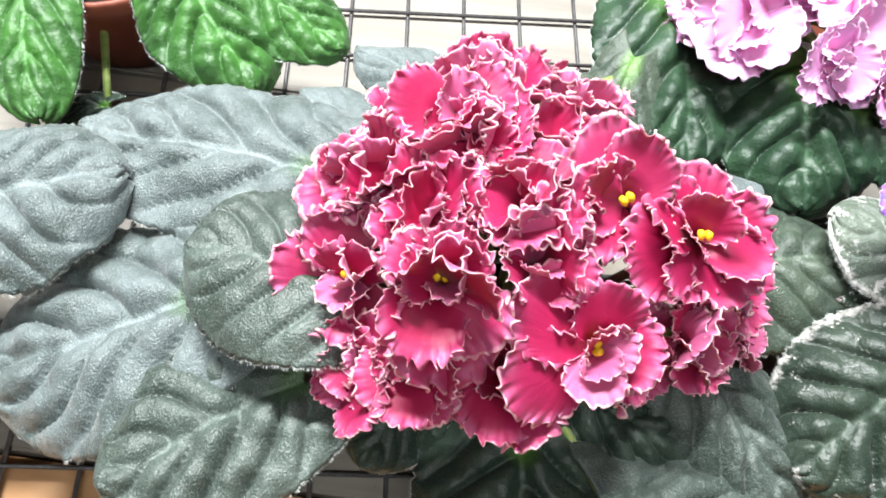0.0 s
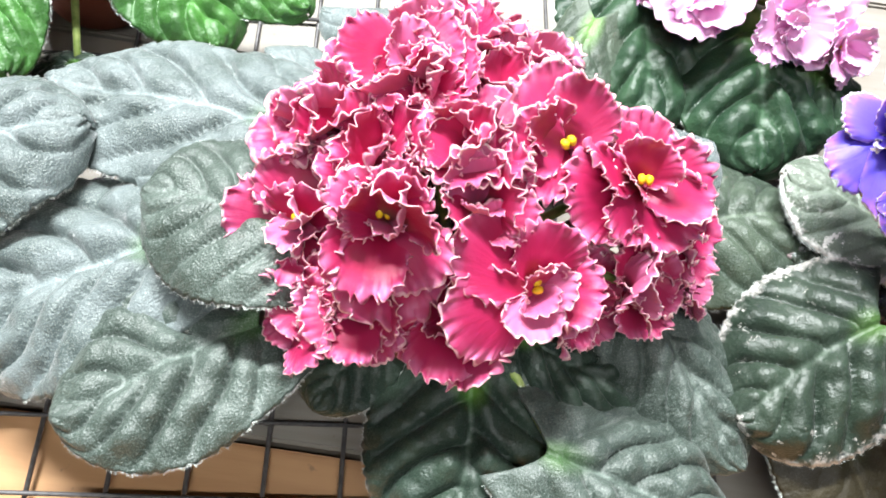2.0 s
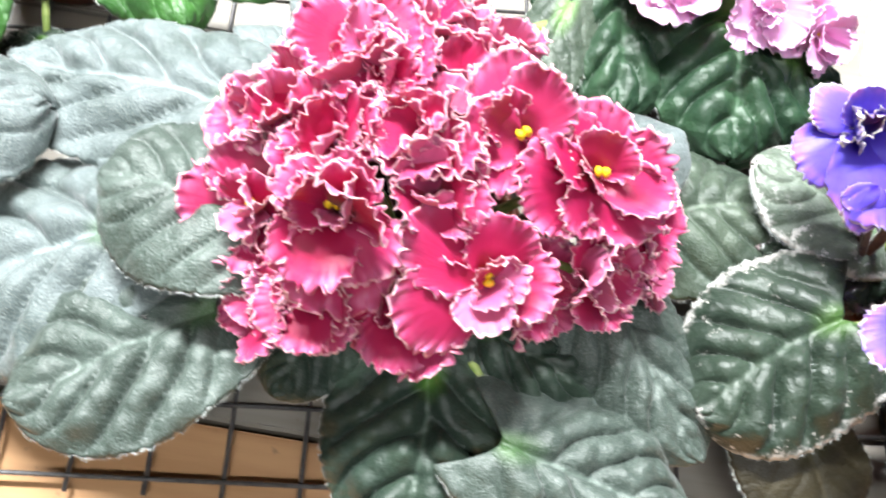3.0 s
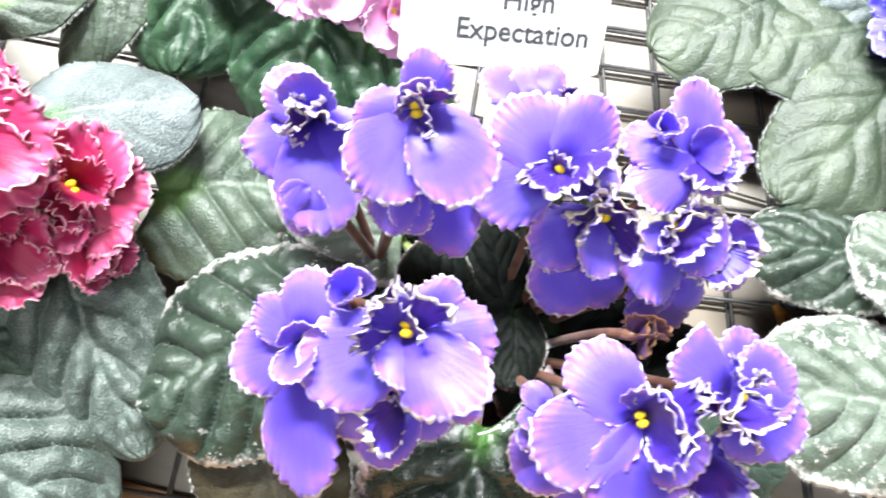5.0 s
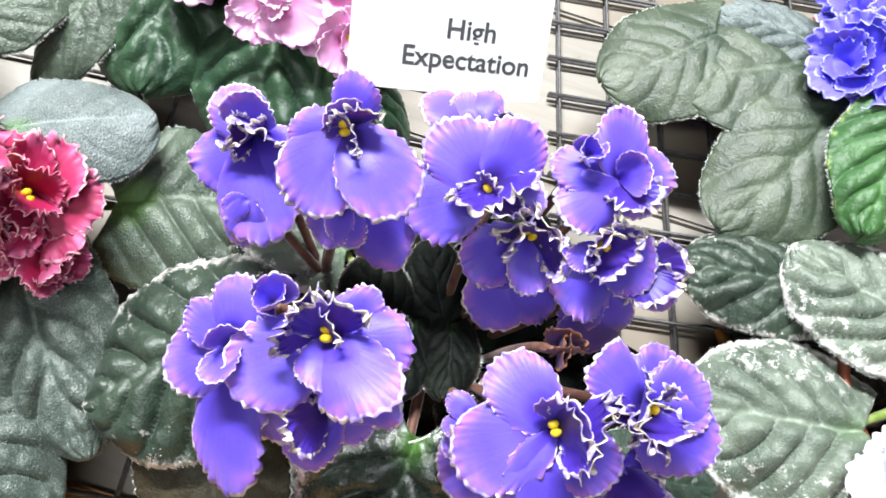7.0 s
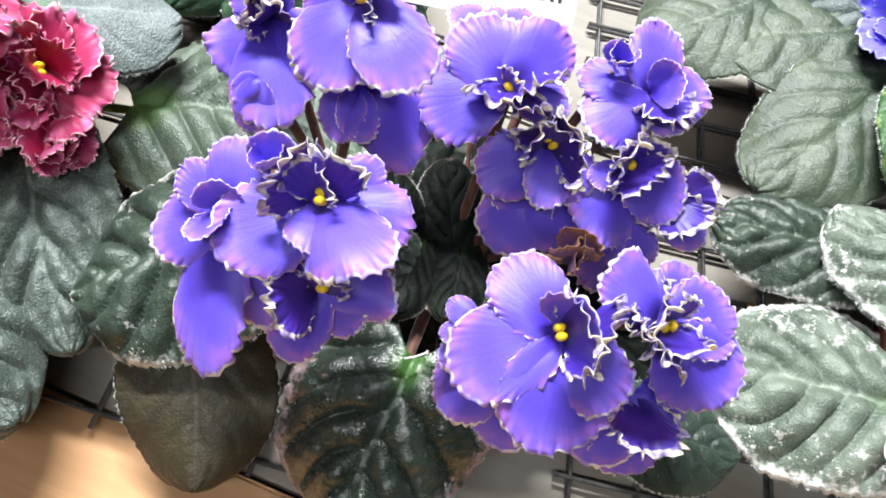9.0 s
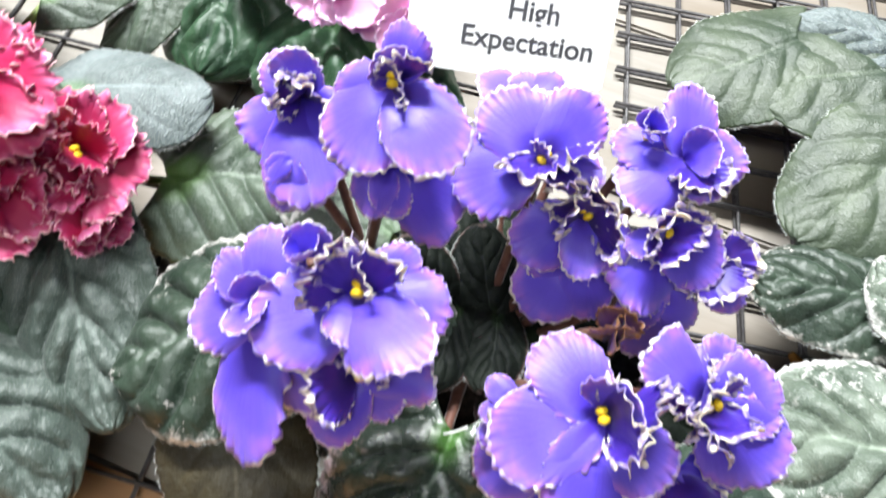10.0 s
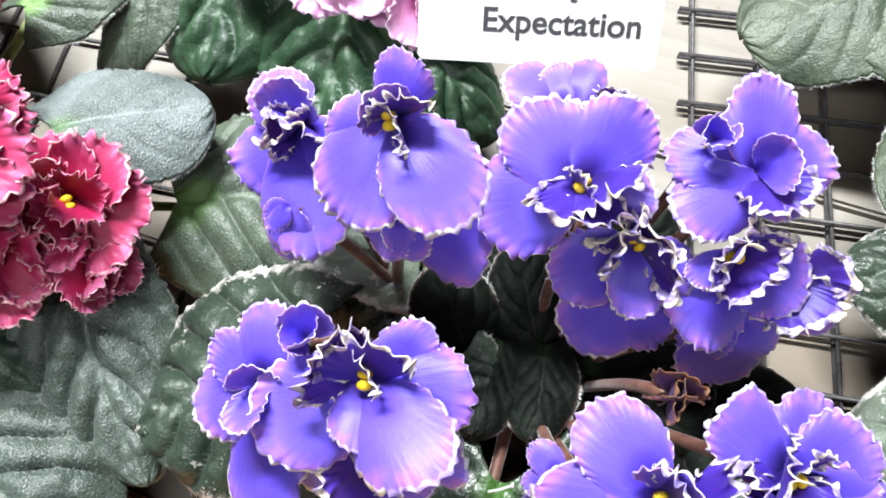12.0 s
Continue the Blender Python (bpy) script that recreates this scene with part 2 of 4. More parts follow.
tan_board = board_material("tan_wood", (0.50, 0.27, 0.125), (0.60, 0.34, 0.165), (0.36, 0.17, 0.07), 0.6)
white_board = board_material("whitewashed_wood", (0.255, 0.232, 0.20), (0.325, 0.30, 0.268), (0.18, 0.135, 0.09), 0.65)

# ---------------------------------------------------------------- mesh helpers
WORLD = {}
UP = Vector((0, 0, 1))


def mesh_of(name, verts, faces, mats, uvs=None, slots=None, smooth=True):
    me = bpy.data.meshes.new(name)
    me.from_pydata([tuple(v) for v in verts], [], [tuple(f) for f in faces])
    for m in mats:
        me.materials.append(m)
    if smooth:
        me.polygons.foreach_set("use_smooth", [True] * len(me.polygons))
    if slots:
        me.polygons.foreach_set("material_index", slots)
    if uvs is not None:
        layer = me.uv_layers.new(name="UVMap")
        idx = np.zeros(len(me.loops), dtype=np.int32)
        me.loops.foreach_get("vertex_index", idx)
        layer.data.foreach_set("uv", np.asarray(uvs, dtype=np.float32)[idx].ravel())
    me.update()
    return me


def put(name, me, m, parent=None, label=""):
    """Links one mesh as an object at the world pose m, under parent."""
    ob = new(name, me)
    WORLD[ob] = m
    if parent:
        ob.parent = parent
        ob.matrix_basis = WORLD[parent].inverted() @ m
    else:
        ob.matrix_basis = m
    return tagged(ob, label)


def thing(name, x, y, z, label, category, group=""):
    ob = new(name)
    ob.empty_display_size = 0.01
    ob.location = (x, y, z)
    WORLD[ob] = Matrix.Translation((x, y, z))
    return tagged(ob, label, category, group)


def shell(P, thick):
    """A grid of points (nv, nu, 3) as a thin closed shell: points, faces and the grid index of each point."""
    nv, nu = P.shape[:2]
    dv = np.gradient(P, axis=0)
    du = np.gradient(P, axis=1)
    n = np.cross(du, dv)
    n /= np.maximum(np.linalg.norm(n, axis=2, keepdims=True), 1e-12)
    V = np.concatenate([(P + n * thick / 2).reshape(-1, 3), (P - n * thick / 2).reshape(-1, 3)])
    F = []
    o = nv * nu
    for j in range(nv - 1):
        for i in range(nu - 1):
            a = j * nu + i
            F.append((a, a + 1, a + nu + 1, a + nu))
            F.append((o + a, o + a + nu, o + a + nu + 1, o + a + 1))
    ring = [i for i in range(nu)] + [j * nu + nu - 1 for j in range(1, nv)] + [(nv - 1) * nu + i for i in range(nu - 2, -1, -1)] + [j * nu for j in range(nv - 2, 0, -1)]
    for k in range(len(ring)):
        a, b = ring[k], ring[(k + 1) % len(ring)]
        F.append((b, a, o + a, o + b))
    return V, F, n


def tube(points, radii, mats, name, sides=8):
    """A tapered tube through points."""
    pts = [Vector(p) for p in points]
    V, F = [], []
    for k, p in enumerate(pts):
        d = (pts[min(k + 1, len(pts) - 1)] - pts[max(k - 1, 0)]).normalized()
        x = d.orthogonal().normalized()
        y = d.cross(x)
        for s in range(sides):
            a = 2 * math.pi * s / sides
            V.append(p + (x * math.cos(a) + y * math.sin(a)) * radii[k])
    for k in range(len(pts) - 1):
        for s in range(sides):
            a, b = k * sides + s, k * sides + (s + 1) % sides
            F.append((a, b, b + sides, a + sides))
    F.append(tuple(range(sides))[::-1])
    F.append(tuple((len(pts) - 1) * sides + s for s in range(sides)))
    return mesh_of(name, V, F, mats)


def arc(a, b, lift, n=8):
    a, b = Vector(a), Vector(b)
    return [a.lerp(b, k / n) + UP * lift * math.sin(math.pi * k / n) for k in range(n + 1)]


def frame_of(y, n):
    """Rotation whose Y looks along y and whose Z leans to n."""
    y = Vector(y).normalized()
    z = Vector(n) - y * Vector(n).dot(y)
    z.normalize()
    x = y.cross(z)
    return Matrix((x, y, z)).transposed().to_4x4()


# ---------------------------------------------------------------- leaves
def leaf_mesh(L, W, mat, seed, curl=0.16, droop=0.10, veins=4.6, quilt=1.0, cord=0.22, blunt=0.45, wave=1.0, hair=1.0, nu=43, nv=84):
    r = random.Random(seed)
    quilt *= 1.15
    ph = [r.uniform(0, 6.28) for _ in range(8)]
    v = np.linspace(0, 1, nv)[:, None] * np.ones((1, nu))
    s = np.linspace(-1, 1, nu)
    u = np.sign(s) * np.abs(s) ** 0.9
    u = np.ones((nv, 1)) * u[None, :]
    au = np.abs(u)
    hw = W / 2 * np.sin(np.pi * np.clip(0.075 + 0.925 * v ** 0.92, 0, 1)) ** blunt
    hw[-1] = W * 0.02
    teeth = 1 + (0.024 * np.abs(np.sin(v * np.pi * 15 + ph[0])) + 0.010 * np.sin(v * 2 * np.pi * 23 + ph[3]) + 0.02 * np.sin(v * 9 + ph[1] * np.sign(u))) * au ** 4
    x = u * hw * teeth + W * 0.03 * np.sin(v * 4 + ph[6])
    y = L * (v - cord * au ** 1.5 * (1 - v) ** 3) * (1 + 0.012 * np.sin(u * 20 + ph[5]) * v ** 8)
    q = v - 0.46 * au ** 1.15
    for j in range(nv):
        for i in range(nu):
            q[j, i] += 0.085 * noise.noise((x[j, i] / W * 2.6 + seed, y[j, i] / W * 2.6, 5.1))
    f = np.mod(veins * q + 0.25 * np.sign(u) + ph[2], 1.0)
    d = np.minimum(f, 1 - f)
    fade = np.clip(1 - au ** 4, 0, 1) * np.clip(v * 5, 0, 1) * np.clip((1 - v) * 4, 0, 1) * np.clip(au * 6, 0.15, 1)
    sub = np.abs(np.sin(np.pi * (3.2 * au + 0.4 * f + ph[3] + 0.5 * np.sin(5 * v + ph[4]))))
    z = quilt * W * fade * (0.034 * np.sin(np.pi * f) - 0.046 * np.exp(-(d / 0.085) ** 2) + 0.015 * sub * np.sin(np.pi * f))
    z -= W * (0.012 + 0.024 * min(quilt, 1.2)) * np.exp(-(u / 0.07) ** 2) * np.clip(1.1 - v, 0, 1)
    z += -curl * W * au ** 2 - droop * L * v ** 2
    z += wave * W * 0.03 * (np.sin(v * 7 + ph[5]) * u + 0.8 * np.sin(v * 11 + ph[6]) * au ** 3 + 0.4 * np.sin(v * 19 + ph[7]) * au ** 4)
    for j in range(nv):
        for i in range(nu):
            z[j, i] += quilt * W * (0.030 * noise.noise((x[j, i] / W * 4.5 + seed, y[j, i] / W * 4.5, 0.3)) + 0.022 * noise.noise((x[j, i] / W * 9 + seed, y[j, i] / W * 9, 0.7)) + 0.010 * noise.noise((x[j, i] / W * 19 + seed, y[j, i] / W * 20, 1.7)))
    P = np.stack([x, y, z], axis=2)
    V, F, n = shell(P, 0.0009)
    uv = np.stack([(u + 1) / 2, v], axis=2).reshape(-1, 2)
    uv = np.concatenate([uv, uv])
    slots = [0] * len(F)
    V, uv = list(map(tuple, V)), list(map(tuple, uv))
    if hair:
        count = int(900 * hair)
        for k in range(count):
            side = nu - 1 if k % 2 else 0
            f = r.uniform(0.02, 0.995) * (nv - 1)
            j = min(int(f), nv - 2)
            p = P[j, side] * (1 - f + j) + P[j + 1, side] * (f - j)
            t = P[j + 1, side] - P[j, side]
            t = t / (np.linalg.norm(t) + 1e-9)
            out = P[j, side] - P[j, side + (-1 if side else 1)]
            out = out / (np.linalg.norm(out) + 1e-9) + t * r.uniform(-0.5, 0.5) + np.array((0, 0, r.uniform(-0.4, 0.6)))
            ln = r.uniform(0.0005, 0.0014)
            a = len(V)
            V += [tuple(p - t * 0.00008), tuple(p + t * 0.00008), tuple(p + out * ln)]
            uv += [(0.5, 0.5)] * 3
            F.append((a, a + 1, a + 2))
            slots.append(1)
    return mesh_of("leaf", V, F, [mat, hair_mat], uv, slots)


LEAF_SEED = [10]


def leaf(plant, base, tip, W, mat, crown, label="", lean=0.0, stalk=None, **kw):
    """One leaf from its stalk joint to its tip, with the stalk running to the crown of the plant."""
    LEAF_SEED[0] += 1
    b, e = Vector(base), Vector(tip)
    L = (e - b).length
    d = (e - b).normalized()
    side = d.cross(UP).normalized()
    n = UP + side * math.tan(radians(lean))
    # the droop of the blade is put back, so that the tip still ends where it should
    droop = kw.get("droop", 0.10)
    d2 = (e + UP * droop * L - b).normalized()
    m = Matrix.Translation(b) @ frame_of(d2, n)
    ob = put("leaf", leaf_mesh(L, W, mat, LEAF_SEED[0], **kw), m, plant, label)
    inner = b + d * L * 0.05 - UP * 0.0035
    me = tube(arc(crown, inner, 0.001), [0.0022 - 0.0001 * k for k in range(9)], [stalk or stalk_mat], "petiole")
    put("petiole", me, Matrix(), ob)
    return ob


# ---------------------------------------------------------------- blossoms
def drift_of(r, u, count):
    """A smooth random wander along u, in -1 to 1, with about count bends."""
    knots = [r.uniform(-1, 1) for _ in range(count + 3)]
    f = (u + 1) / 2 * count + 1
    i = np.clip(f.astype(int), 0, count + 1)
    w = (1 - np.cos((f - i) * np.pi)) / 2
    k = np.array(knots)
    return k[i] * (1 - w) + k[i + 1] * w


def petal_mesh(name, mat, seed, span=0.55, cup=0.1, ruffle=0.06, frill=0.04, bends=6, curls=15, fold=0.1, tight=9.0, lip=0.0, tuck=0.55, nu=97, nv=9, back_mat=None):
    """One rounded petal of unit length: base at the origin, growing along Y, face to Z, its border ruffled and frilled all round."""
    r = random.Random(seed)
    ph = [r.uniform(0, 6.28) for _ in range(8)]
    tv = np.linspace(0, 1, nv) ** 0.34
    tv[0] = 0.02
    v = tv[:, None] * np.ones((1, nu))
    u = np.ones((nv, 1)) * np.linspace(-1, 1, nu)[None, :]
    th = u * math.pi * 0.86
    grow = 1 + 0.10 * drift_of(r, u, 5)
    ox = span * np.sin(th) * grow + 0.05 * math.sin(ph[1])
    back = np.where(np.cos(th) > 0, 1 - tuck, tuck * 0.94)
    oy = tuck + back * np.cos(th) * grow
    x, y = 0.04 * u + (ox - 0.04 * u) * v, oy * v
    far = np.sqrt(x ** 2 + y ** 2)
    z = cup * y ** 2 + fold * (x / span) ** 2 * v + 0.07 * far * np.sin(2.4 * x / span + ph[0]) + 0.04 * far * np.sin(4 * y + ph[4])
    free = np.clip(far * 1.6, 0, 1)
    wave = drift_of(r, u, bends) + 0.5 * drift_of(r, u, bends * 2 + 1)
    z = z + ruffle * v ** 6 * wave * free + lip * v ** 7 * free
    edge = v ** tight * free * (0.15 + 0.9 * np.abs(drift_of(r, u, 11)) ** 0.7)
    warp = 3.0 * drift_of(r, u, 9)
    k1, k2 = math.pi * curls, math.pi * curls * 1.37
    z = z + frill * edge * (np.sin(k1 * u + ph[5] + warp) + 0.6 * np.sin(k2 * u + ph[6] - warp))
    push = 0.75 * frill * edge * (np.cos(k1 * u + ph[5] + warp + 0.7) + 0.6 * np.sin(k2 * u + ph[7]))
    side = 0.8 * frill * edge * np.sin(k1 * u * 0.8 + ph[2] - warp)
    x = x + push * np.sin(th) + side * np.cos(th)
    y = y + push * np.cos(th) - side * np.sin(th)
    P = np.stack([x, y, z], axis=2)
    V, F, n = shell(P, 0.014)
    uv = np.stack([(u + 1) / 2, v], axis=2).reshape(-1, 2)
    sheets = 2 * (nv - 1) * (nu - 1)
    slots = [k % 2 if back_mat and k < sheets else 0 for k in range(len(F))]
    return mesh_of(name, V, F, [mat, back_mat or mat], np.concatenate([uv, uv]), slots)


def blob_mesh(name, mat):
    """Two swollen anther lobes side by side, a stalk under them, unit size."""
    bm = bmesh.new()
    for sx in (-0.55, 0.55):
        made = bmesh.ops.create_uvsphere(bm, u_segments=12, v_segments=8, radius=0.6)
        for vtx in made["verts"]:
            vtx.co = Vector((vtx.co.x * 0.95 + sx, vtx.co.y * 1.35, vtx.co.z + 0.7 + 0.15 * math.cos(vtx.co.y * 4)))
    made = bmesh.ops.create_cone(bm, segments=8, radius1=0.25, radius2=0.35, depth=1.2)
    for vtx in made["verts"]:
        vtx.co.z -= 0.1
    me = bpy.data.meshes.new(name)
    bm.to_mesh(me)
    bm.free()
    me.materials.append(mat)
    me.polygons.foreach_set("use_smooth", [True] * len(me.polygons))
    return me


anther = blob_mesh("anther", anther_mat)
CR = [petal_mesh("petal", crimson, 100 + k, back_mat=crimson_back, span=0.53, cup=0.02, ruffle=0.075, frill=0.066, bends=6, curls=16, nu=153, nv=8, fold=0.05, lip=0.03, tight=15.0) for k in range(10)]
CRS = [petal_mesh("petal", crimson, 120 + k, back_mat=crimson_back, span=0.66, cup=0.12, ruffle=0.20, frill=0.080, bends=7, curls=14, nu=145, nv=8, fold=0.10, lip=0.06, tight=13.0) for k in range(10)]
VB = [petal_mesh("petal", violet, 140 + k, back_mat=violet_back, span=0.46, cup=-0.12, ruffle=0.050, frill=0.032, bends=6, curls=17, nu=145, nv=8, fold=-0.12, tight=18.0) for k in range(8)]
VN = [petal_mesh("petal", violet, 150 + k, back_mat=violet_back, span=0.39, cup=-0.14, ruffle=0.045, frill=0.036, bends=5, curls=17, fold=-0.12, tight=18.0) for k in range(6)]
VL = [petal_mesh("petal", violet, 155 + k, back_mat=violet_back, span=0.28, cup=-0.16, ruffle=0.025, frill=0.024, bends=4, curls=16, fold=-0.12, tight=18.0, tuck=0.62) for k in range(3)]
CRE = [petal_mesh("petal", indigo, 160 + k, span=0.72, cup=0.28, ruffle=0.16, frill=0.110, bends=6, curls=13, nu=145, nv=8, fold=0.16, tight=9.0) for k in range(6)]
VIS = [petal_mesh("petal", violet, 170 + k, back_mat=violet_back, span=0.60, cup=0.30, ruffle=0.07, frill=0.040, bends=4, curls=11, fold=0.3, tight=12.0) for k in range(3)]
PK = [petal_mesh("petal", pinky, 180 + k, span=0.56, cup=0.06, ruffle=0.06, frill=0.045, bends=6, curls=12) for k in range(5)]
BL = [petal_mesh("petal", bluer, 190 + k, span=0.60, cup=0.15, ruffle=0.09, frill=0.06, bends=6, curls=11) for k in range(5)]
WH = [petal_mesh("petal", whitish, 200 + k, span=0.56, cup=0.12, ruffle=0.06, frill=0.04, bends=6, curls=12) for k in range(4)]
WI = [petal_mesh("petal", brown_frill, 210 + k, span=0.62, cup=0.35, ruffle=0.06, frill=0.05, bends=5, curls=8) for k in range(3)]
PALE = [petal_mesh("petal", crimson_back, 220 + k, span=0.55, cup=0.14, ruffle=0.14, frill=0.07, bends=6, curls=11, fold=0.2, tight=10.0) for k in range(4)]
KINDS = {"P": PALE, "L": VL, "B": VB, "N": VN, "C": CRE, "S": VIS, "R": CR, "F": CRS}
BLOOM = [0]


def blossom(plant, center, normal, R, outer, inner, turn=0.0, n_out=6, n_in=4, open_=14, inner_open=40, inner_size=0.66, crown=None, stalk=None, label="", pollen=True):
    """A double blossom: an outer whorl, ruffled inner petals, a pair of yellow anthers and its stalk."""
    BLOOM[0] += 1
    r = random.Random(500 + BLOOM[0])
    c = Vector(center)
    nz = Vector(normal).normalized()
    base = Matrix.Translation(c) @ nz.to_track_quat("Z", "Y").to_matrix().to_4x4()
    if crown is not None:
        me = tube(arc(crown, c - nz * R * 0.12, 0.01), [0.0014] * 9, [stalk or stalk_mat], "blossom")
    else:
        me = tube([c - nz * R * 0.5, c - nz * R * 0.1], [0.0012, 0.0014], [stalk or stalk_mat], "blossom")
    for vtx in me.vertices:
        vtx.co = base.inverted() @ vtx.co
    ob = put("blossom", me, base, plant, label)
    for k in range(n_out):
        a = turn + 360 * k / n_out + r.uniform(-16, 16)
        s = R * r.uniform(0.82, 1.14)
        m = base @ pose(0, 0, 0.0003 * (k % 2), 0, 0, a) @ pose(0, 0, 0, open_ + r.uniform(-12, 22), r.uniform(-16, 16), 0) @ Matrix.Scale(s, 4)
        put("petal", outer[r.randrange(len(outer))], m, ob)
    for k in range(n_in):
        a = turn + 30 + 360 * k / max(n_in, 1) + r.uniform(-22, 22)
        s = R * inner_size * r.uniform(0.8, 1.15)
        m = base @ pose(R * r.uniform(-0.25, 0.25), R * r.uniform(-0.25, 0.25), 0.0006, 0, 0, a) @ pose(0, 0, 0, inner_open + r.uniform(-24, 24), r.uniform(-25, 25), 0) @ Matrix.Scale(s, 4)
        put("petal", inner[r.randrange(len(inner))], m, ob)
    if pollen:
        m = base @ pose(R * r.uniform(-0.06, 0.06), R * 0.05, R * 0.10, r.uniform(-20, 20), 0, r.uniform(0, 180)) @ Matrix.Scale(R * 0.072, 4)
        put("anther", anther, m, ob)
    return ob


def bloom(center, normal, petals, pollen=True, crown=None, size=0.000150, label="", stalk=None):
    """One blossom given petal by petal: kind, direction in its face, length, lift out of the face."""
    BLOOM[0] += 1
    r = random.Random(900 + BLOOM[0])
    c, nz = Vector(center), Vector(normal).normalized()
    x = (Vector((0.99, 0.13, 0)) - nz * nz.dot(Vector((0.99, 0.13, 0)))).normalized()
    base = Matrix.Translation(c) @ Matrix((x, nz.cross(x), nz)).transposed().to_4x4()
    root = WORLD[plant].translation
    crown = crown or (root.x + (c.x - root.x) * 0.25, root.y + (c.y - root.y) * 0.25, 0.030)
    me = tube(arc(crown, c - nz * 0.003, 0.001), [0.0015] * 9, [stalk or brown_stalk], "blossom")
    for vtx in me.vertices:
        vtx.co = base.inverted() @ vtx.co
    ob = put("blossom", me, base, plant, label)
    for k, (kind, a, ln, lift) in enumerate(petals):
        pool = KINDS[kind]
        off = 0.0028 if kind in "CF" else 0.0
        m = base @ pose(r.uniform(-off, off), r.uniform(-off, off), 0.0004 * (k % 3), 0, 0, a - 90 + 8 * r.uniform(-off, off) / 0.0028) @ pose(0, 0, 0, lift + r.uniform(-5, 5), r.uniform(-15, 15), 0) @ Matrix.Scale(ln * size, 4)
        put("petal", pool[r.randrange(len(pool))], m, ob)
    if pollen:
        m = base @ pose(0, 0.0004, 0.0022, r.uniform(-20, 20), 0, r.uniform(0, 180)) @ Matrix.Scale(0.0019, 4)
        put("anther", anther, m, ob)
    return ob


def pot(plant, x, y, r_top, h, mat):
    """Tapered pot with a rolled rim and soil inside."""
    seg = 40
    prof = [(r_top * 0.76, 0.0), (r_top * 0.97, h * 0.78), (r_top * 1.06, h * 0.79), (r_top * 1.08, h * 0.98), (r_top * 1.04, h), (r_top * 0.99, h * 0.97), (r_top * 0.93, h * 0.7), (r_top * 0.72, 0.004)]
    V, F = [], []
    for rr, z in prof:
        for s in range(seg):
            a = 2 * math.pi * s / seg
            V.append((rr * math.cos(a), rr * math.sin(a), z))
    for k in range(len(prof) - 1):
        for s in range(seg):
            a, b = k * seg + s, k * seg + (s + 1) % seg
            F.append((a, b, b + seg, a + seg))
    F.append(tuple(range(seg))[::-1])
    put("pot", mesh_of("pot", V, F, [mat]), Matrix.Translation((x, y, 0.0008)), plant, "brown plastic flower pot")
    V, F = [(0, 0, 0.002)], []
    for k in range(1, 7):
        for s in range(seg):
            a = 2 * math.pi * s / seg
            rr = r_top * 0.93 * k / 6
            V.append((rr * math.cos(a), rr * math.sin(a), 0.0025 * noise.noise((rr * 400 * math.cos(a), rr * 400 * math.sin(a), x))))
    F += [(0, 1 + s, 1 + (s + 1) % seg) for s in range(seg)]
    for k in range(5):
        for s in range(seg):
            a, b = 1 + k * seg + s, 1 + k * seg + (s + 1) % seg
            F.append((a, a + seg, b + seg, b))
    put("soil", mesh_of("soil", V, F, [soil_mat]), Matrix.Translation((x, y, h * 0.82)), plant, "dark potting soil")


def box(name, x0, y0, z0, x1, y1, z1, mat, bevel=0.0):
    bm = bmesh.new()
    bmesh.ops.create_cube(bm, size=1)
    for v in bm.verts:
        v.co = Vector(((x1 - x0) * v.co.x, (y1 - y0) * v.co.y, (z1 - z0) * v.co.z))
    if bevel:
        bmesh.ops.bevel(bm, geom=bm.edges[:], offset=bevel, segments=2, affect="EDGES")
    me = bpy.data.meshes.new(name)
    bm.to_mesh(me)
    bm.free()
    me.materials.append(mat)
    return me, Matrix.Translation(((x0 + x1) / 2, (y0 + y1) / 2, (z0 + z1) / 2))


# ---------------------------------------------------------------- room
for name, b, mat in (("floor", (-3, -3, -0.85, 3.4, 3.4, -0.75), floor_mat), ("ceiling", (-3, -3, 1.75, 3.4, 3.4, 1.85), wall_mat),
                     ("wall_west", (-3.1, -3, -0.75, -3, 3.4, 1.75), wall_mat), ("wall_east", (3.4, -3, -0.75, 3.5, 3.4, 1.75), wall_mat),
                     ("wall_south", (-3, -3.1, -0.75, 3.4, -3, 1.75), wall_mat), ("wall_north", (-3, 3.4, -0.75, 3.4, 3.5, 1.75), wall_mat)):
    me, m = box(name, *b, mat)
    tagged(put(name, me, m), kind="structure")

# table of boards, running slightly askew to the wire
TURN = pose(0.1, -0.007, 0, 0, 0, -6.5)
table = thing("table", 0.1, 0.2, -0.75, "wooden display table with whitewashed and tan boards", "table")
edge = -0.62
widths = [0.16, 0.15, 0.15, 0.158, 0.075, 0.085, 0.082, 0.09, 0.085, 0.09, 0.085, 0.09, 0.16, 0.16]
for k, w in enumerate(widths):
    top = -0.0032 if edge + w > 0.0005 else -0.0062
    me, m = box("plank", -0.75, edge + 0.0008, top - 0.02, 0.85, edge + w - 0.0008, top, white_board if edge + w > 0.0005 else tan_board, 0.0012)
    put("plank", me, TURN @ m, table)
    edge += w
for sx in (-0.7, 0.8):
    for sy in (-0.5, 0.8):
        me, m = box("leg", sx - 0.03, sy - 0.03, -0.745, sx + 0.03, sy + 0.03, -0.027, tan_board, 0.003)
        put("leg", me, TURN @ m, table)


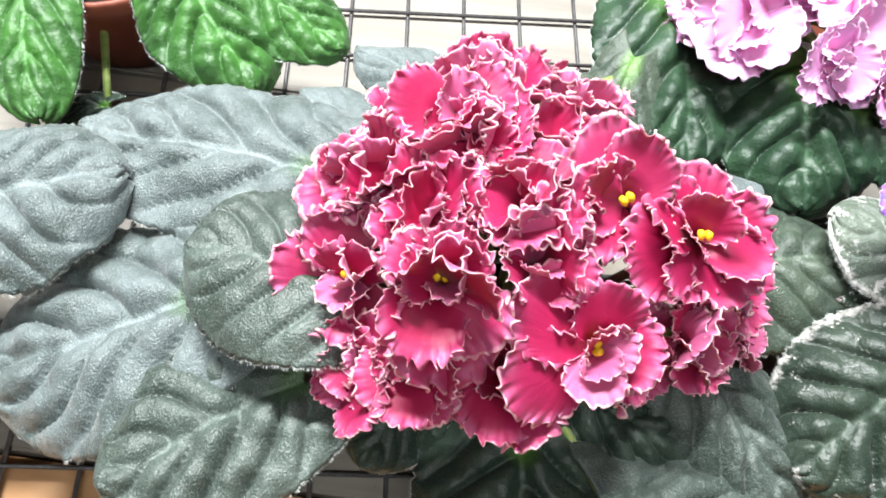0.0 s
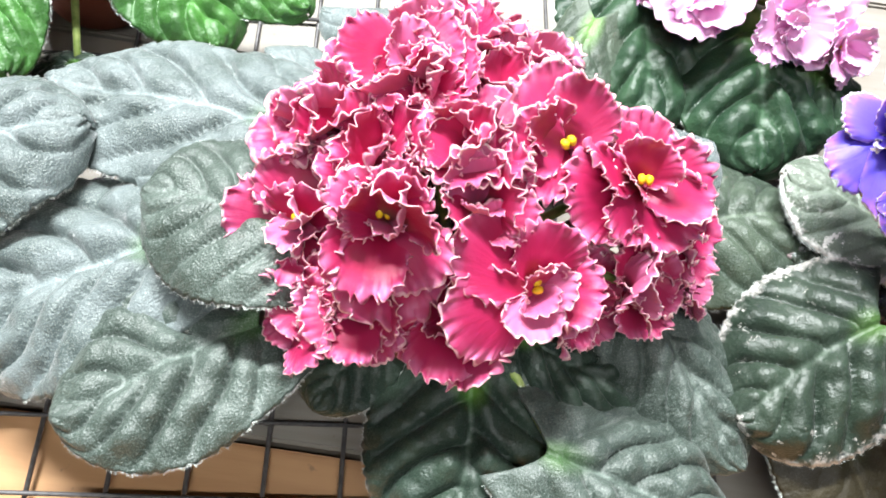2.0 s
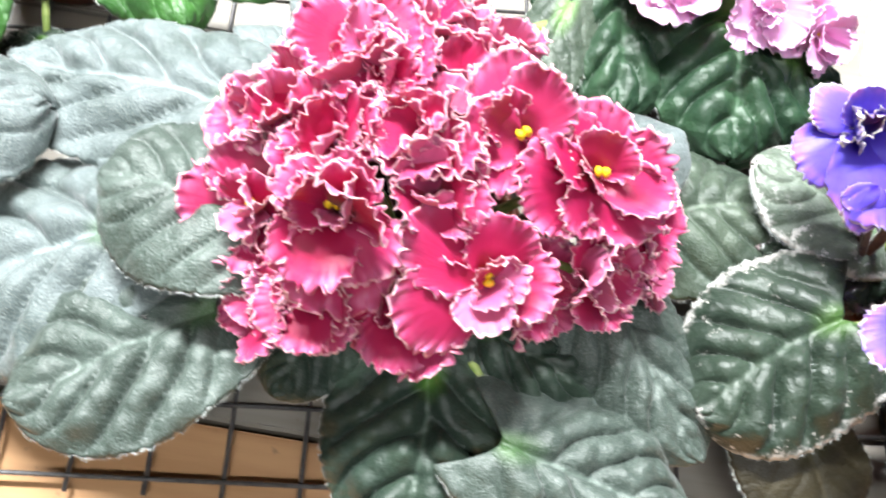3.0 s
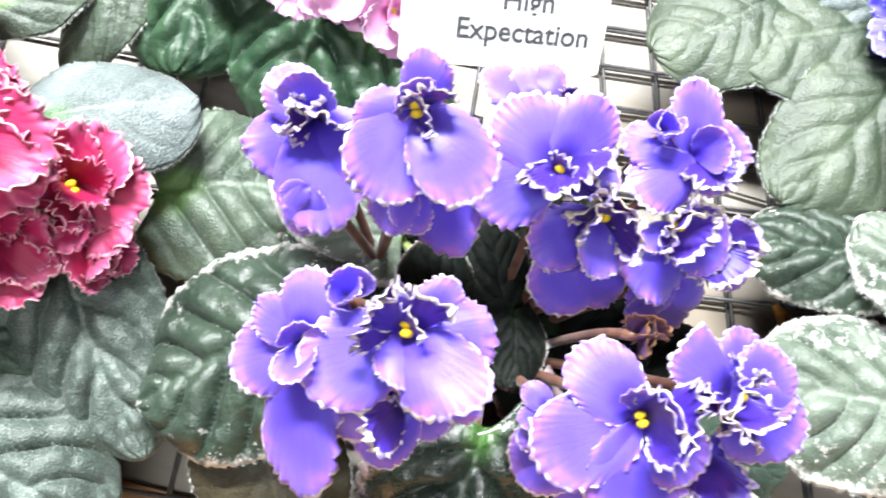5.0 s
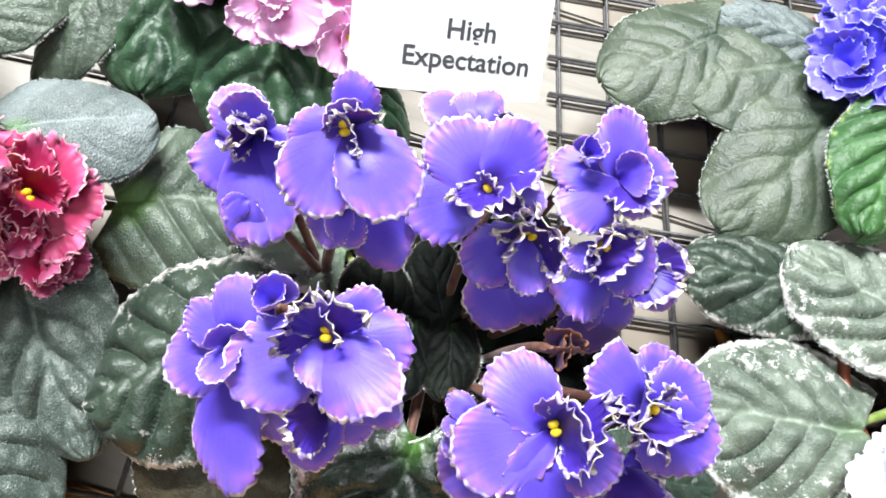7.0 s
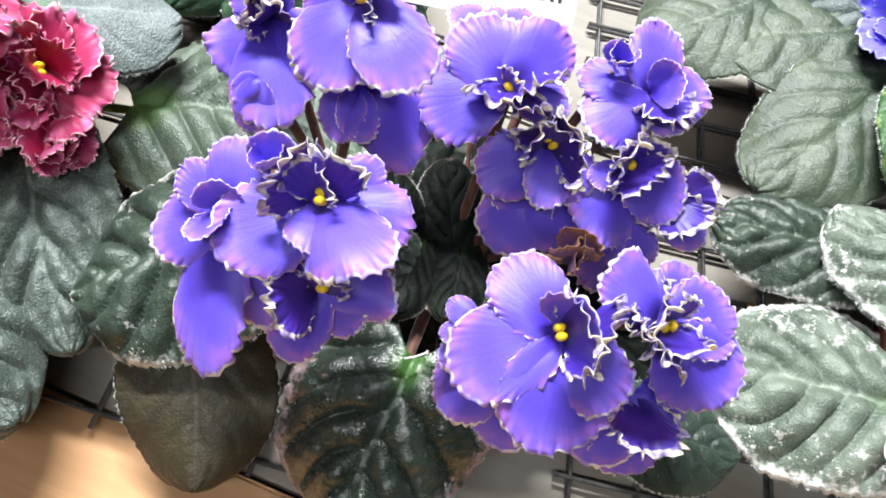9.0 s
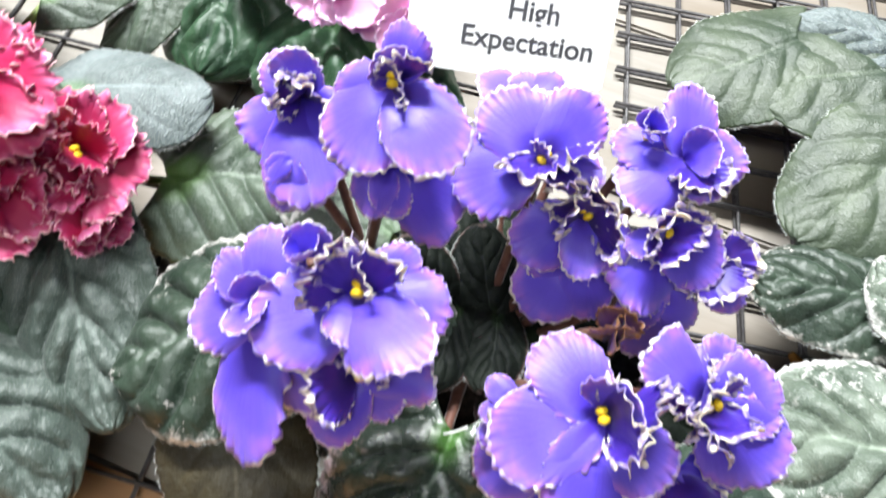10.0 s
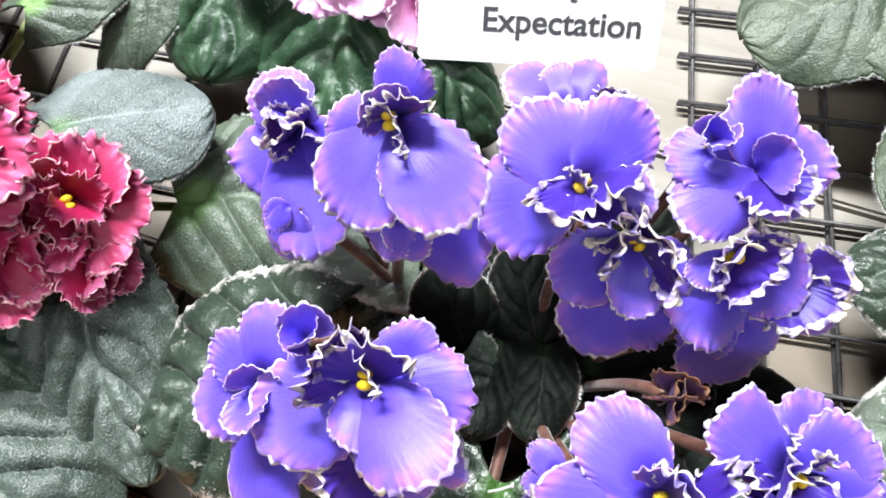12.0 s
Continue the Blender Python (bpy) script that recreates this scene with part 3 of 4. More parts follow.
def wire_panel(label, o, ex, ey, i0, i1, j0, j1, z, rad=0.00085, over=0.005):
    """Welded wire grid: wires along ex lie on wires along ey."""
    grid = thing("wire_mesh_panel", o[0], o[1], 0, label, "wire mesh", "wire mesh panels")
    o, ex, ey = Vector((*o, 0)), Vector((*ex, 0)), Vector((*ey, 0))
    r = random.Random(int(o.x * 1000))
    for j in range(j0, j1 + 1):
        w = r.uniform(-0.0004, 0.0004)
        a = o + ex * i0 + ey * (j + w * 10) - ex.normalized() * over + UP * (z + 2 * rad - 0.0001)
        b = o + ex * i1 + ey * (j - w * 10) + ex.normalized() * over + UP * (z + 2 * rad - 0.0001)
        put("wire", tube([a, a.lerp(b, 0.3) + UP * w, b], [rad] * 3, [wire_mat], "wire", 6), Matrix(), grid)
    for i in range(i0, i1 + 1):
        a = o + ex * i + ey * j0 - ey.normalized() * over + UP * z
        b = o + ex * i + ey * j1 + ey.normalized() * over + UP * z
        put("wire", tube([a, b], [rad] * 2, [wire_mat], "wire", 6), Matrix(), grid)
    return grid


wire_panel("grey welded wire mesh panel on the table boards", (0, 0), (0.0254, 0), (0, 0.0254), -16, 12, -1, 18, -0.0022)
wire_panel("grey welded wire mesh panel lying askew on the boards", (0.409, 0.0725), (0.0217, 0.0012), (-0.0024, 0.0182), -2, 14, -5, 22, -0.0022)
wire_panel("grey welded wire mesh panel doubled over another one", (0.4090, 0.0717), (0.0217, 0.0012), (-0.0024, 0.0182), -2, 14, -5, 22, 0.0012, 0.0007)

# ---------------------------------------------------------------- crimson violet
cx, cy = 0.135, 0.045
plant = thing("african_violet", cx, cy, 0, "crimson african violet with frilled white-edged double blossoms in bloom", "plant", "african violets")
pot(plant, cx, cy, 0.034, 0.040, pot_mat)
cr = (cx, cy, 0.036)
leaf(plant, (0.079, 0.016, 0.050), (0.027, -0.011, 0.054), 0.054, mid_leaf, cr, "quilted grey-green leaf with fuzzy edge", curl=0.10, quilt=1.0)
leaf(plant, (0.051, 0.040, 0.056), (-0.019, 0.021, 0.038), 0.068, grey_leaf, cr, curl=0.08, quilt=1.0)
leaf(plant, (0.082, 0.080, 0.058), (-0.003, 0.104, 0.048), 0.060, grey_leaf, cr, curl=0.10, droop=0.06, quilt=1.0)
leaf(plant, (0.090, 0.039, 0.076), (0.044, 0.049, 0.069), 0.054, mid_leaf, cr, curl=0.12, quilt=0.6)
leaf(plant, (0.100, 0.096, 0.050), (0.066, 0.127, 0.040), 0.031, grey_leaf, cr, quilt=0.5)
leaf(plant, (0.123, 0.120, 0.050), (0.085, 0.148, 0.040), 0.027, grey_leaf, cr, quilt=0.5)
# dark_leaf on this plant: shade under the blossoms put into the leaf colour
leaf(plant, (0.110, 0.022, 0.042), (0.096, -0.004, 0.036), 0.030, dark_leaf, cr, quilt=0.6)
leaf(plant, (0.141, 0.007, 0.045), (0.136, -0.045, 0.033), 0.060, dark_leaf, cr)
leaf(plant, (0.163, -0.015, 0.048), (0.221, -0.038, 0.030), 0.050, mid_leaf, cr)
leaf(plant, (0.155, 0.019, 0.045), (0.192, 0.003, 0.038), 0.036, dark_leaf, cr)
leaf(plant, (0.189, 0.039, 0.050), (0.226, -0.015, 0.029), 0.043, mid_leaf, cr)
leaf(plant, (0.186, 0.065, 0.065), (0.219, 0.086, 0.055), 0.036, grey_leaf, cr, quilt=0.2, blunt=0.38)
leaf(plant, (0.211, 0.061, 0.037), (0.260, 0.072, 0.036), 0.057, olive_leaf, cr, quilt=0.65)
leaf(plant, (0.150, 0.108, 0.050), (0.172, 0.134, 0.046), 0.030, olive_leaf, cr, "small leaf with yellow-green edge", quilt=0.4)

hub = Vector((0.137, 0.045, 0.03))


def dome(p, R, turn, **kw):
    p = Vector(p)
    n = (p - hub).normalized()
    n = Vector((n.x * 0.95, n.y * 0.95, n.z + kw.pop("lift", 0.15)))
    blossom(plant, p, n, R, CR, CRS, turn, crown=(0.137 + (p.x - 0.137) * 0.3, 0.045 + (p.y - 0.045) * 0.3, 0.045), **kw)


bloom((0.181, 0.045, 0.092), (0.20, -0.22, 0.95), (("R", 82, 135, 12), ("R", 358, 150, 2), ("R", 318, 150, -6), ("R", 190, 158, 6), ("R", 138, 135, 14), ("R", 252, 118, -4), ("F", 52, 88, 38), ("R", 215, 66, 45)))
bloom((0.160, 0.051, 0.099), (0.10, -0.25, 0.95), (("R", 100, 150, 12), ("R", 62, 125, 26), ("R", 172, 120, 14), ("R", 222, 110, 10), ("F", 140, 80, 45)))
bloom((0.115, 0.029, 0.097), (-0.05, -0.30, 0.94), (("R", 236, 140, 10), ("R", 304, 140, 0), ("R", 270, 185, -26), ("R", 150, 110, 22), ("R", 40, 110, 34), ("F", 105, 110, 55), ("P", 262, 62, 42), ("P", 20, 105, 48), ("F", 55, 120, 62), ("R", 165, 90, 40)))
bloom((0.153, 0.017, 0.086), (0.05, -0.40, 0.90), (("R", 140, 165, 8), ("R", 208, 165, 0), ("R", 350, 130, -6), ("R", 72, 120, 16), ("P", 8, 78, 30), ("P", 268, 92, 16), ("P", 300, 66, 40), ("F", 120, 66, 50)))
bloom((0.092, 0.039, 0.076), (-0.30, -0.22, 0.90), (("R", 165, 145, 14), ("R", 205, 145, 6), ("R", 102, 130, 24), ("R", 262, 130, 4), ("F", 5, 95, 58), ("P", 248, 88, 26), ("F", 60, 100, 50), ("P", 325, 80, 45)))
bloom((0.138, 0.036, 0.094), (0.05, -0.30, 0.94), (("R", 60, 130, 26), ("R", 330, 110, 20), ("P", 110, 110, 40), ("F", 20, 100, 55), ("R", 200, 100, 40), ("P", 280, 70, 50)), False)
bloom((0.198, 0.047, 0.064), (0.50, -0.22, 0.84), (("R", 5, 150, 4), ("R", 60, 150, 10), ("R", 112, 140, 16), ("R", 305, 150, -4), ("R", 250, 140, 4), ("R", 190, 120, 20), ("F", 80, 90, 42), ("F", 215, 100, 40), ("F", 270, 85, 40), ("F", 150, 100, 45)), size=0.000130)
bloom((0.118, 0.077, 0.098), (0.0, -0.12, 0.98), (("P", 90, 80, 40), ("P", 205, 62, 45), ("P", 325, 66, 45), ("R", 20, 120, 16), ("R", 270, 130, 8), ("R", 160, 125, 12)), False)
dome((0.129, 0.093, 0.082), 0.023, 15, n_in=7, pollen=False, inner_size=0.8)
dome((0.122, 0.068, 0.092), 0.021, 50, n_in=7, pollen=False, inner_size=0.8)
dome((0.136, 0.050, 0.096), 0.019, 80, n_in=7, pollen=False, inner_size=0.8)
dome((0.098, 0.064, 0.084), 0.021, 33, n_in=6, pollen=False, inner_size=0.8)
dome((0.133, 0.018, 0.068), 0.021, 60, n_in=4, pollen=False, lift=0.0)
dome((0.095, 0.018, 0.066), 0.018, 5, n_in=5, pollen=False, lift=0.0)
dome((0.184, 0.028, 0.066), 0.018, 25, n_in=5, pollen=False, lift=0.0)
dome((0.204, 0.035, 0.054), 0.013, 65, n_in=4, pollen=False, lift=0.0)
dome((0.150, 0.090, 0.076), 0.021, 45, n_in=6, pollen=False, inner_size=0.8)
dome((0.168, 0.024, 0.062), 0.018, 15, n_in=3, pollen=False, lift=0.0)
dome((0.167, 0.060, 0.078), 0.018, 35, n_in=4, pollen=False)
dome((0.112, 0.050, 0.092), 0.018, 5, n_in=6, pollen=False, inner_size=0.8)
dome((0.144, 0.072, 0.088), 0.018, 30, n_in=6, pollen=False, inner_size=0.8)
dome((0.110, 0.014, 0.074), 0.016, 20, n_in=4, pollen=False)
dome((0.110, 0.090, 0.074), 0.019, 75, n_in=6, pollen=False, inner_size=0.8)

# ---------------------------------------------------------------- blue-violet plant
px, py = 0.318, 0.035
plant = thing("african_violet", px, py, 0, "blue-violet african violet with white-frilled petals and white-edged leaves", "plant", "african violets")
pot(plant, px, py, 0.033, 0.030, pot_mat)
cr = (px, py, 0.027)
leaf(plant, (0.265, 0.024, 0.052), (0.2225, -0.001, 0.038), 0.058, edged_leaf, cr, cord=0.36, label= "dark green leaf with mottled white edge")
leaf(plant, (0.317, 0.006, 0.045), (0.314, -0.040, 0.026), 0.057, pinkish_leaf, cr, "dark glossy leaf with pinkish mottled edge", cord=0.42, stalk=brown_stalk)
leaf(plant, (0.254, 0.004, 0.032), (0.270, -0.040, 0.018), 0.044, brown_leaf, cr, "old brownish leaf hanging low", quilt=0.15)
# small crown leaves, their colour blackened for the shade between the blooms
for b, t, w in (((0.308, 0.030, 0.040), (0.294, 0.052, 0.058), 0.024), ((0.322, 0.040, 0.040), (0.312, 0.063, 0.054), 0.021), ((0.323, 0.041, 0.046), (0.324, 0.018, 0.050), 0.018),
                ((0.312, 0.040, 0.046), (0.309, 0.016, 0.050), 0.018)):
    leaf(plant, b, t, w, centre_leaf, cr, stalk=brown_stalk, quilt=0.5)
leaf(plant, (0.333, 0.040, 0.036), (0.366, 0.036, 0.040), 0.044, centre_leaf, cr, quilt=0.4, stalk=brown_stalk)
leaf(plant, (0.303, 0.034, 0.050), (0.314, 0.017, 0.046), 0.021, edged_leaf, cr, stalk=brown_stalk, quilt=0.5)
leaf(plant, (0.298, 0.060, 0.040), (0.294, 0.084, 0.045), 0.022, pinkish_leaf, cr, stalk=brown_stalk, quilt=0.5)
leaf(plant, (0.304, 0.072, 0.038), (0.322, 0.088, 0.044), 0.024, pale_leaf, cr, quilt=0.4)
leaf(plant, (0.382, 0.010, 0.035), (0.416, 0.010, 0.028), 0.030, dark_leaf, cr, quilt=0.4)
leaf(plant, (0.287, 0.058, 0.046), (0.246, 0.077, 0.052), 0.038, mottled_leaf, cr, quilt=0.5)
leaf(plant, (0.296, 0.058, 0.036), (0.250, 0.054, 0.036), 0.042, pinkish_leaf, cr, quilt=0.6)
# filler leaves added so the gaps in the crown look as dark as shade
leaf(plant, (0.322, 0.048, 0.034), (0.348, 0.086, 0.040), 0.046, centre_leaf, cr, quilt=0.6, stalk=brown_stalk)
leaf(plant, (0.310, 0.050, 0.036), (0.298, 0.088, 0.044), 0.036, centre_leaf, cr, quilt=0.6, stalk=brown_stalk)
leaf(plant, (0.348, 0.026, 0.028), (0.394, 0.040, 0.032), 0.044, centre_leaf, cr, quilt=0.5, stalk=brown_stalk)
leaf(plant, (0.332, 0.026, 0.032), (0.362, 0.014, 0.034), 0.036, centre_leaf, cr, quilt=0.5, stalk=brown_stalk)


stem = (0.281, 0.050, 0.040)
bloom((0.285, 0.066, 0.106), (0.0, -0.45, 0.85), (("B", 246, 158, 4), ("B", 312, 156, 16), ("N", 196, 105, -4), ("N", 82, 96, 22), ("S", 140, 66, 40), ("C", 110, 62, 55), ("C", 40, 60, 50)), crown=stem, size=0.000150)
bloom((0.2600, 0.0700, 0.086), (-0.2, -0.35, 0.88), (("B", 203, 122, -4), ("N", 275, 170, 10), ("N", 325, 125, 4), ("B", 140, 98, 10), ("S", 85, 75, 30), ("C", 60, 66, 55), ("C", 300, 60, 45), ("C", 180, 52, 50)), False, crown=stem, size=0.000172)
bloom((0.286, 0.057, 0.086), (0.05, -0.45, 0.85), (("N", 308, 170, -18), ("N", 235, 110, -22), ("N", 275, 100, -18)), False, crown=stem, size=0.000158)
bloom((0.262, 0.052, 0.084), (-0.2, -0.4, 0.85), (("N", 255, 92, -15), ("N", 205, 60, -10)), False, crown=stem, size=0.000162)
bloom((0.323, 0.069, 0.086), (-0.03, -0.38, 0.9), (("B", 195, 148, 2), ("B", 128, 132, 6), ("B", 62, 126, 8), ("N", 350, 100, 5), ("C", 265, 92, 30), ("C", 310, 80, 40), ("C", 20, 55, 55)), size=0.000166)
bloom((0.337, 0.062, 0.077), (0.03, -0.5, 0.85), (("B", 222, 120, 2), ("B", 318, 100, 2), ("N", 272, 95, 18), ("C", 80, 80, 45), ("C", 30, 85, 45), ("C", 150, 72, 45)), size=0.000172)
bloom((0.340, 0.056, 0.066), (-0.05, -0.5, 0.85), (("B", 238, 130, -6), ("N", 290, 110, -10), ("N", 200, 90, -5)), False, size=0.000178)
bloom((0.358, 0.064, 0.074), (0.12, -0.42, 0.88), (("B", 335, 118, 0), ("B", 262, 125, 0), ("N", 210, 60, 15), ("C", 100, 72, 45), ("C", 160, 75, 45), ("C", 320, 70, 25)), size=0.000178)
bloom((0.374, 0.063, 0.064), (0.25, -0.35, 0.85), (("N", 330, 95, -4), ("C", 300, 70, 15), ("C", 20, 60, 20)), False, size=0.000186)
bloom((0.358, 0.079, 0.086), (0.15, -0.25, 0.92), (("N", 82, 118, 12), ("B", 8, 102, 4), ("B", 212, 112, 2), ("N", 160, 105, 2), ("B", 330, 80, 8), ("S", 20, 60, 45), ("C", 300, 72, 30)), False, size=0.000174)
bloom((0.363, 0.053, 0.062), (0.1, -0.5, 0.8), (("B", 268, 125, -10), ("N", 315, 90, -12), ("N", 225, 80, -12)), False, size=0.000182)
bloom((0.316, 0.093, 0.076), (-0.05, -0.1, 0.95), (("N", 62, 78, 2), ("B", 150, 92, 4), ("N", 100, 66, 0)), False, size=0.000180)
bloom((0.291, 0.017, 0.096), (0.0, -0.10, 0.97), (("B", 212, 170, 6), ("N", 316, 165, 30), ("B", 2, 138, 0), ("N", 266, 90, 26), ("N", 40, 112, 6), ("C", 95, 92, 48), ("C", 150, 92, 45), ("C", 60, 70, 55)), size=0.000144)
bloom((0.269, 0.013, 0.088), (-0.15, -0.40, 0.9), (("B", 200, 134, -2), ("L", 265, 250, -3), ("L", 296, 195, -12), ("B", 85, 105, 10), ("N", 140, 90, 10), ("S", 290, 70, 30), ("S", 100, 62, 45)), False, size=0.000152)
bloom((0.277, 0.023, 0.094), (-0.1, -0.1, 0.97), (("S", 95, 62, 40), ("S", 200, 46, 55), ("S", 330, 46, 55)), False)
bloom((0.295, 0.005, 0.082), (0.05, -0.5, 0.82), (("N", 240, 150, -8), ("N", 350, 118, -6), ("N", 295, 100, -8), ("C", 90, 60, 40), ("C", 200, 82, 20)), size=0.000152)
bloom((0.350, 0.010, 0.081), (-0.05, -0.33, 0.94), (("B", 136, 132, 4), ("B", 207, 165, 3), ("B", 272, 178, 0), ("B", 318, 130, 4), ("S", 60, 85, 45), ("C", 20, 92, 42), ("C", 345, 100, 40)), size=0.000158)
bloom((0.373, 0.019, 0.080), (0.12, -0.25, 0.95), (("N", 132, 125, 10), ("B", 58, 110, 4), ("B", 20, 118, 3), ("B", 315, 152, 0), ("N", 0, 110, 3), ("C", 180, 80, 45), ("C", 230, 85, 40), ("C", 140, 62, 50), ("C", 270, 80, 35)), size=0.000164)
bloom((0.340, 0.004, 0.066), (-0.1, -0.5, 0.82), (("B", 222, 130, -8), ("N", 275, 145, -10), ("N", 175, 95, 0)), False, size=0.000166)
bloom((0.373, 0.007, 0.064), (0.15, -0.5, 0.82), (("B", 290, 140, -8), ("B", 335, 120, -6), ("B", 245, 130, -10), ("C", 270, 80, 15)), False, size=0.000172)
bloom((0.331, 0.010, 0.071), (-0.2, -0.2, 0.93), (("N", 140, 60, 10), ("N", 200, 60, 0)), False)
bloom((0.348, 0.083, 0.089), (0.0, -0.2, 0.95), (("S", 60, 50, 55), ("S", 180, 50, 55), ("S", 300, 50, 55)), False)
bloom((0.330, 0.092, 0.076), (0.0, -0.1, 0.97), (("C", 60, 55, 50), ("S", 180, 55, 50), ("S", 300, 50, 55)), False)
blossom(plant, (0.349, 0.030, 0.080), (0.0, -0.1, 1), 0.009, WI, WI, 0, n_out=4, n_in=2, open_=50, pollen=False, stalk=brown_stalk, crown=(0.335, 0.035, 0.034), label="withered brown-edged bloom")

# ---------------------------------------------------------------- pink violet behind
kx, ky = 0.235, 0.165
plant = thing("african_violet", kx, ky, 0, "pink african violet with frilled blossoms over dark glossy leaves", "plant", "african violets")
pot(plant, kx, ky, 0.034, 0.040, pot_mat)
cr = (kx, ky, 0.036)
leaf(plant, (0.203, 0.176, 0.052), (0.205, 0.104, 0.036), 0.064, glossy_leaf, cr, "dark glossy quilted leaf", quilt=0.95)
leaf(plant, (0.251, 0.144, 0.052), (0.242, 0.089, 0.036), 0.062, glossy_leaf, cr, quilt=0.9)
leaf(plant, (0.186, 0.140, 0.050), (0.167, 0.100, 0.030), 0.028, olive_leaf, cr, quilt=0.4)
leaf(plant, (0.262, 0.126, 0.050), (0.297, 0.104, 0.030), 0.032, glossy_leaf, cr)
for p, R, tr in (((0.224, 0.149, 0.064), 0.023, 0), ((0.213, 0.155, 0.058), 0.017, 50), ((0.259, 0.142, 0.062), 0.023, 30), ((0.244, 0.160, 0.068), 0.021, 60), ((0.247, 0.130, 0.066), 0.016, 15), ((0.270, 0.128, 0.055), 0.014, 45), ((0.228, 0.172, 0.066), 0.020, 20)):
    n = Vector(p) - Vector((kx, ky, 0.02))
    blossom(plant, p, (n.x, n.y - 0.01, n.z), R, PK, PK, tr, n_in=4, inner_open=32, crown=cr)
put("leaf_stalk", tube(arc((kx, ky, 0.030), (0.150, 0.118, 0.044), 0.006), [0.0024] * 9, [stalk_mat], "leaf_stalk"), Matrix(), plant, "thick yellow-green leaf stalk")

# ---------------------------------------------------------------- bright green plant
gx, gy = 0.0, 0.20
plant = thing("african_violet", gx, gy, 0, "bright green african violet without blooms in a brown pot", "plant", "african violets")
pot(plant, gx - 0.016, gy - 0.008, 0.036, 0.048, pot_mat)
cr = (gx - 0.02, gy + 0.005, 0.045)
leaf(plant, (0.022, 0.166, 0.062), (0.049, 0.123, 0.045), 0.046, bright_leaf, cr, "bright green quilted leaf")
leaf(plant, (-0.036, 0.166, 0.060), (-0.020, 0.108, 0.045), 0.036, bright_leaf, cr)
leaf(plant, (0.040, 0.168, 0.055), (0.079, 0.143, 0.045), 0.036, bright_leaf, cr)
leaf(plant, (-0.010, 0.131, 0.020), (-0.034, 0.130, 0.015), 0.016, dark_leaf, cr)

# ---------------------------------------------------------------- plant at the west edge, one leaf reaching in
wx, wy = -0.085, 0.06
plant = thing("african_violet", wx, wy, 0, "grey-green african violet with broad quilted leaves", "plant", "african violets")
pot(plant, wx, wy, 0.034, 0.040, pot_mat)
cr = (wx, wy, 0.036)
leaf(plant, (-0.035, 0.064, 0.064), (0.018, 0.078, 0.062), 0.058, grey_leaf, cr)
leaf(plant, (-0.055, 0.030, 0.045), (-0.020, 0.016, 0.030), 0.035, dark_leaf, cr)

# ---------------------------------------------------------------- white-edged plant to the east
ex_, ey_ = 0.49, 0.055
plant = thing("african_violet", ex_, ey_, 0, "pale lavender african violet with white-mottled variegated leaves", "plant", "african violets")
pot(plant, ex_, ey_, 0.034, 0.036, pot_mat)
cr = (ex_, ey_, 0.032)
leaf(plant, (0.457, 0.037, 0.042), (0.403, 0.031, 0.034), 0.056, mottled_leaf, cr, "pale leaf with broad white mottled edge")
leaf(plant, (0.447, 0.083, 0.040), (0.399, 0.083, 0.034), 0.038, edged_leaf, cr, "dark leaf with white edge")
leaf(plant, (0.473, 0.067, 0.052), (0.432, 0.092, 0.046), 0.042, mottled_leaf, cr)
for p, tr in (((0.466, 0.022, 0.052), 0), ((0.480, 0.036, 0.062), 40), ((0.494, 0.020, 0.06), 20)):
    blossom(plant, p, (-0.25, -0.2, 0.9), 0.020, WH, WH, tr, n_in=4, crown=cr)

# ---------------------------------------------------------------- blue plant in the far corner
bx, by = 0.468, 0.170
plant = thing("african_violet", bx, by, 0, "deep blue african violet with ruffled blooms and plain green leaves", "plant", "african violets")
pot(plant, bx, by, 0.034, 0.038, pot_mat)
cr = (bx, by, 0.034)
leaf(plant, (0.445, 0.145, 0.050), (0.411, 0.098, 0.035), 0.050, pale_leaf, cr, "grey-green quilted leaf", curl=0.08, quilt=0.25)
leaf(plant, (0.462, 0.142, 0.066), (0.448, 0.096, 0.058), 0.036, green_edged, cr, "green leaf with pale edge")
leaf(plant, (0.402, 0.171, 0.045), (0.363, 0.148, 0.035), 0.047, pale_leaf, cr, curl=0.08, quilt=0.2)
leaf(plant, (0.437, 0.168, 0.050), (0.391, 0.149, 0.040), 0.054, pale_leaf, cr, curl=0.08, quilt=0.2)
leaf(plant, (0.440, 0.172, 0.050), (0.402, 0.184, 0.045), 0.030, grey_leaf, cr)
for p, tr in (((0.447, 0.158, 0.060), 0), ((0.462, 0.146, 0.062), 30), ((0.462, 0.170, 0.068), 60), ((0.480, 0.158, 0.066), 15), ((0.449, 0.180, 0.062), 80)):
    n = Vector(p) - Vector((bx, by, 0.03))
    blossom(plant, p, n, 0.018, BL, BL, tr, n_in=5, crown=cr)

